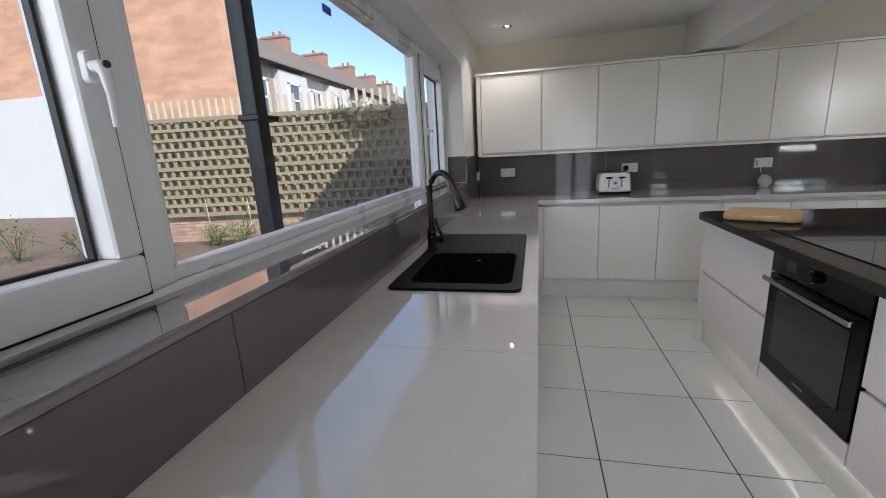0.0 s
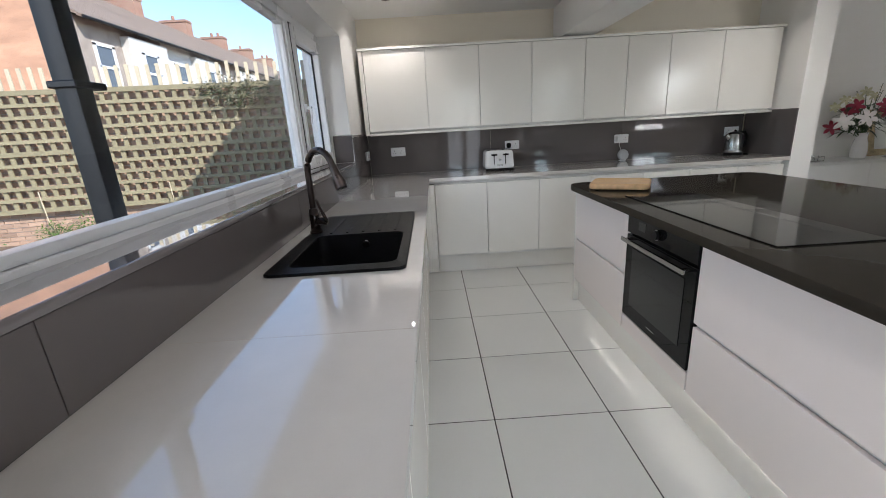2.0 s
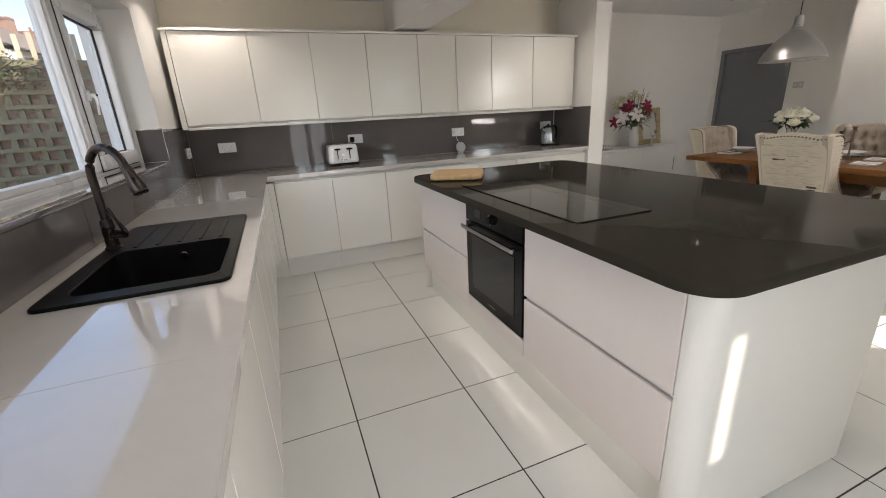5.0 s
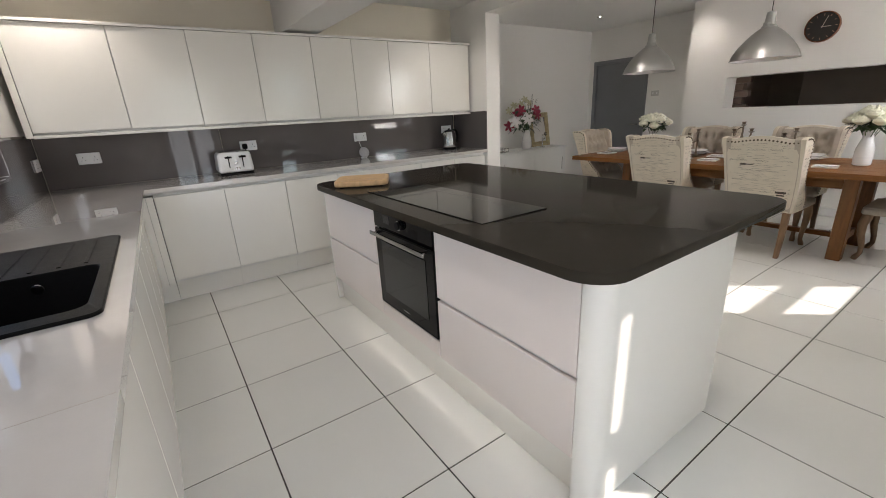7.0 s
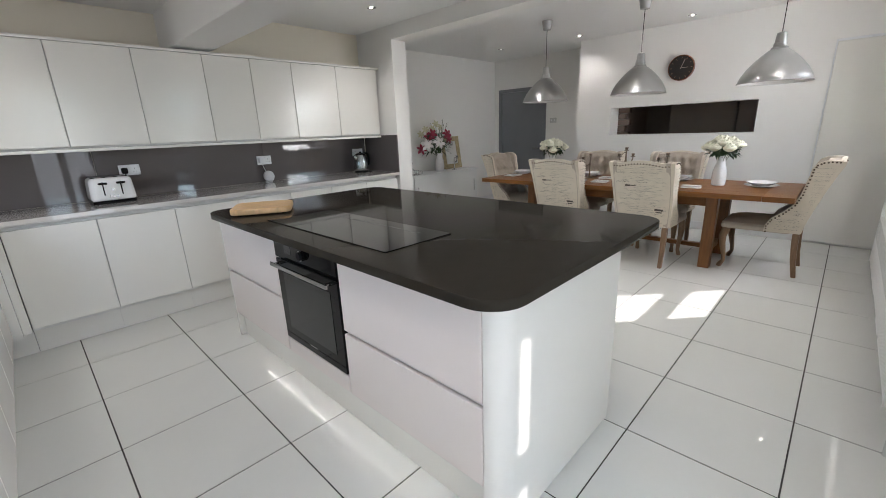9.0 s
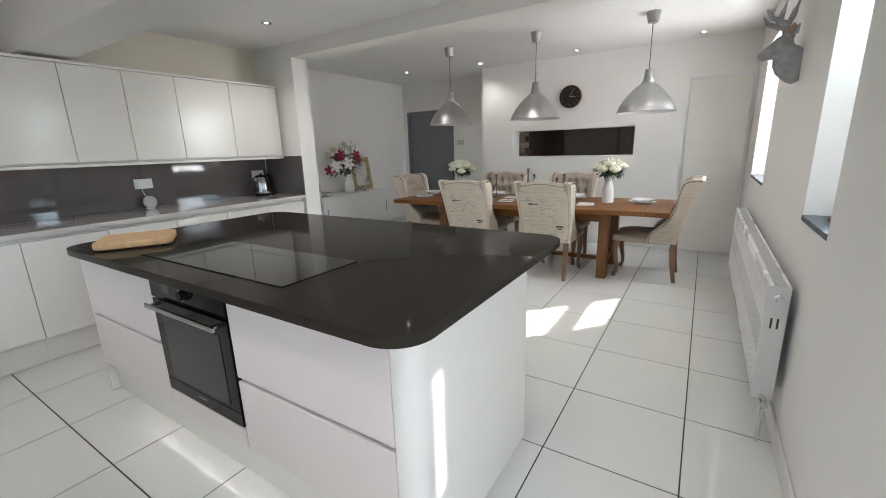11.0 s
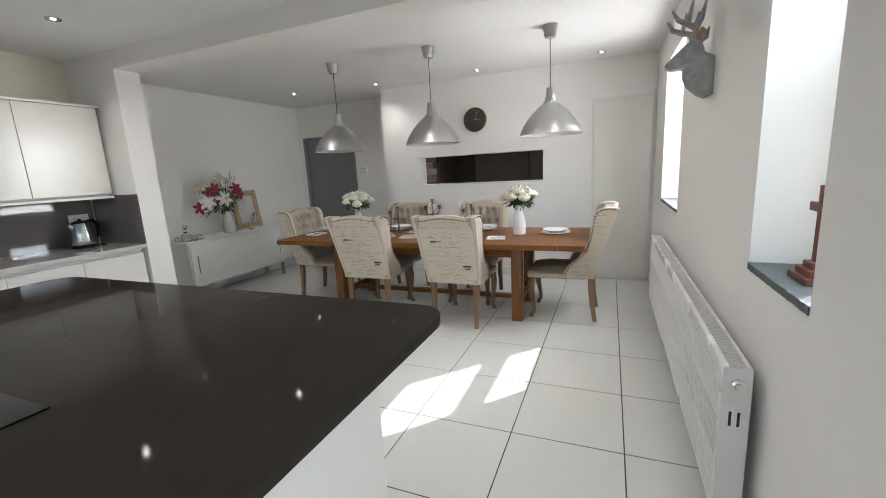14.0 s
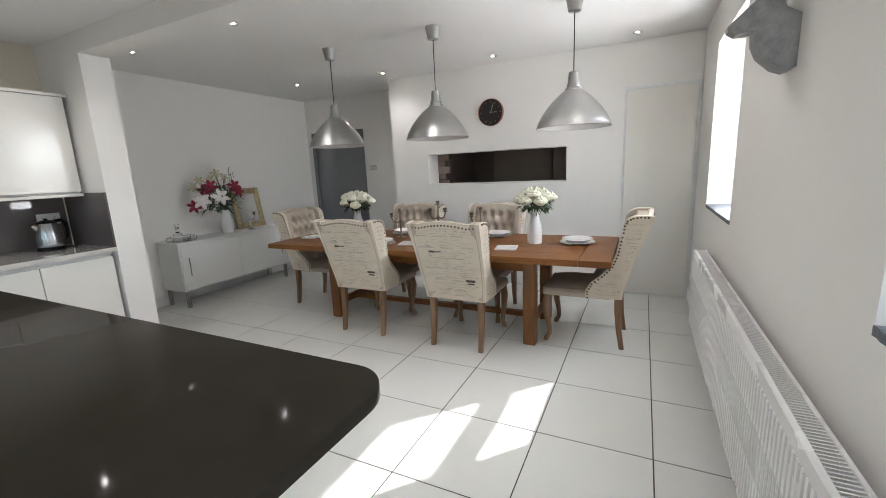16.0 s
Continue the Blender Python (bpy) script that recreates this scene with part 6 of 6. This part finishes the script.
# neighbouring house: painted gable
gh = thing("neighbour_house", "house gable with salmon paint above white render", "house", (-15, 9, GZ))
bm = BM()
box(bm, -24, -12.6, 7.0, 7.4, GZ, 3.95)
part("lower_wall", bm, M_RENDER, gh)
bm = BM()
box(bm, -24, -12.6, 7.0, 7.4, 3.951, 9.5)
box(bm, -12.599, -8.35, 7.0, 7.4, GZ, 9.5)
part("upper_wall", bm, M_SALMON, gh)
bm = BM()
prism(bm, [(-25, 9.3), (-7.9, 9.3), (-16, 13)], -7.5, -6.8, 0, 1, Matrix.Rotation(radians(90), 4, "X"))
part("roof", bm, M_ROOF, gh)

# terrace row running away
M_PEBBLE = mat("grey_brown_pebbledash", (0.36, 0.31, 0.27), 0.95, var=0.25, scale=3, bump=0.5, bscale=25)
X0 = -12.0
EZ, RZ = 6.1, 8.9
for h in range(6):
    ya = 12.5 + h * 5.2
    yb = ya + 5.19
    th = thing("terraced_house", "two-storey terraced house of brick and pale render with slate roof", "house", (X0 - 4, ya + 2.6, GZ), group="terrace row")
    bm = BM()
    box(bm, X0 - 8, X0, ya, yb, GZ, EZ)
    part("wall", bm, M_PEBBLE if h % 2 == 0 else M_RENDER, th)
    bm = BM()
    box(bm, X0 + 0.001, X0 + 0.35, ya + 2.4, yb - 0.2, GZ, EZ - 0.3)
    part("bay", bm, M_RENDER, th, "white rendered bay")
    bm = BM()
    for k in range(24):
        u0, u1 = k / 24, (k + 1) / 24
        xa, xb = X0 + 0.45 - 4.45 * u0, X0 + 0.45 - 4.45 * u1
        za, zb2 = EZ - 0.1 + (RZ - EZ) * u0, EZ - 0.1 + (RZ - EZ) * u1
        vs = [bm.verts.new(p) for p in ((xa, ya, za + 0.05), (xa, yb, za + 0.05), (xb, yb, zb2 + 0.02), (xb, ya, zb2 + 0.02), (xa, ya, za - 0.05), (xa, yb, za - 0.05), (xb, yb, zb2 - 0.1), (xb, ya, zb2 - 0.1))]
        for f in ((0, 1, 2, 3), (0, 4, 5, 1), (0, 3, 7, 4), (1, 5, 6, 2)):
            bm.faces.new([vs[i] for i in f])
    box(bm, X0 - 8.4, X0 - 4.0, ya, yb, EZ - 0.2, RZ - 0.3)
    bmesh.ops.recalc_face_normals(bm, faces=bm.faces)
    part("roof", bm, M_ROOF, th, "grey slate roof")
    bm = BM()
    box(bm, X0 - 5.3, X0 - 3.5, yb - 0.75, yb - 0.05, RZ - 0.8, RZ + 0.62)
    box(bm, X0 - 5.35, X0 - 3.45, yb - 0.8, yb - 0.0, RZ + 0.47, RZ + 0.55)
    ch = part("chimney", bm, M_STACK, th)
    for q in range(1 + h % 2):
        bm = BM()
        lathe(bm, [(0, 0), (0.11, 0), (0.09, 0.32), (0, 0.32)], 10, (X0 - 4.5 + 0.5 * q, yb - 0.38, RZ + 0.62))
        part("chimney_pot", bm, M_BRICK, ch)
    for yy in (ya + 1.3, ya + 3.6):
        xx = X0 if yy < ya + 2 else X0 + 0.35
        bm = BM()
        for a, b, c_, d in ((-0.55, 0.55, 3.55, 3.68), (-0.55, 0.55, 5.2, 5.33), (-0.55, -0.42, 3.6, 5.28), (0.42, 0.55, 3.6, 5.28), (-0.5, 0.5, 4.4, 4.5)):
            box(bm, xx + 0.002, xx + 0.06, yy + a, yy + b, c_, d)
        wn_ = part("window", bm, M_UPVC, th)
        bm = BM()
        box(bm, xx + 0.002, xx + 0.02, yy - 0.42, yy + 0.42, 3.68, 5.2)
        part("pane", bm, mat("dark_window_glass", (0.12, 0.14, 0.17), 0.06), wn_)
    bm = BM()
    tube(bm, [(X0 + 0.5, ya, EZ - 0.12), (X0 + 0.5, yb, EZ - 0.12)], 0.06, 8)
    part("gutter", bm, M_POST, th)
bm = BM()
tube(bm, [(X0 - 3.9, 16.4, RZ + 0.9), (X0 - 3.9, 16.4, RZ + 2.0)], 0.03, 6)
tube(bm, [(X0 - 4.2, 16.2, RZ + 1.9), (X0 - 3.6, 16.6, RZ + 1.9)], 0.02, 6)
solo("roof_aerial", bm, M_POST, "thin television aerial on a chimney", "aerial")

# unseen main house north of the kitchen, shaped to cast the fence's slanted shadow
mh = thing("main_house", "unseen brick main house beside the kitchen extension, shaped to shadow the fence", "house", (3.6, 4.5, GZ))
bm = BM()
box(bm, -0.30, 7.6, 0.95, 9.0, GZ, 3.85)
box(bm, -0.30, 7.6, -0.45, 0.949, 2.751, 3.85)
part("wall", bm, M_BRICK, mh)
bm = BM()
box(bm, -0.42, 7.7, -0.5, 9.1, 3.851, 3.95, 0.01)
part("roof", bm, M_ROOF, mh)

# ---- floor tiles ----
TX, TY = 0.549, 0.5546
tile_mesh = {}


def tile(x0, x1, y0, y1):
    key = (round(x1 - x0, 3), round(y1 - y0, 3))
    if key not in tile_mesh:
        bm = BM()
        w, d = key[0] / 2 - 0.003, key[1] / 2 - 0.003
        box(bm, -w, w, -d, d, -0.01, 0, 0.0012)
        tile_mesh[key] = mesh_of("tile", bm, M_TILE, False)
    ob = new("tile", tile_mesh[key])
    ob.parent = floor
    ob.location = Vector(((x0 + x1) / 2, (y0 + y1) / 2, 0)) - OFF[floor]


xs = sorted({0.0, XE} | {x for x in (0.857 + TX * k for k in range(-3, 14)) if 0.02 < x < XE - 0.02})
ys = sorted({YS, YN} | {y for y in (-1.563 + TY * k for k in range(-8, 6)) if YS + 0.02 < y < YN - 0.02})
for xa, xb in zip(xs, xs[1:]):
    for ya, yb in zip(ys, ys[1:]):
        if xa > CB - 0.5 and yb < -1.3 and xa >= CB:
            continue
        tile(xa, xb, ya, yb)
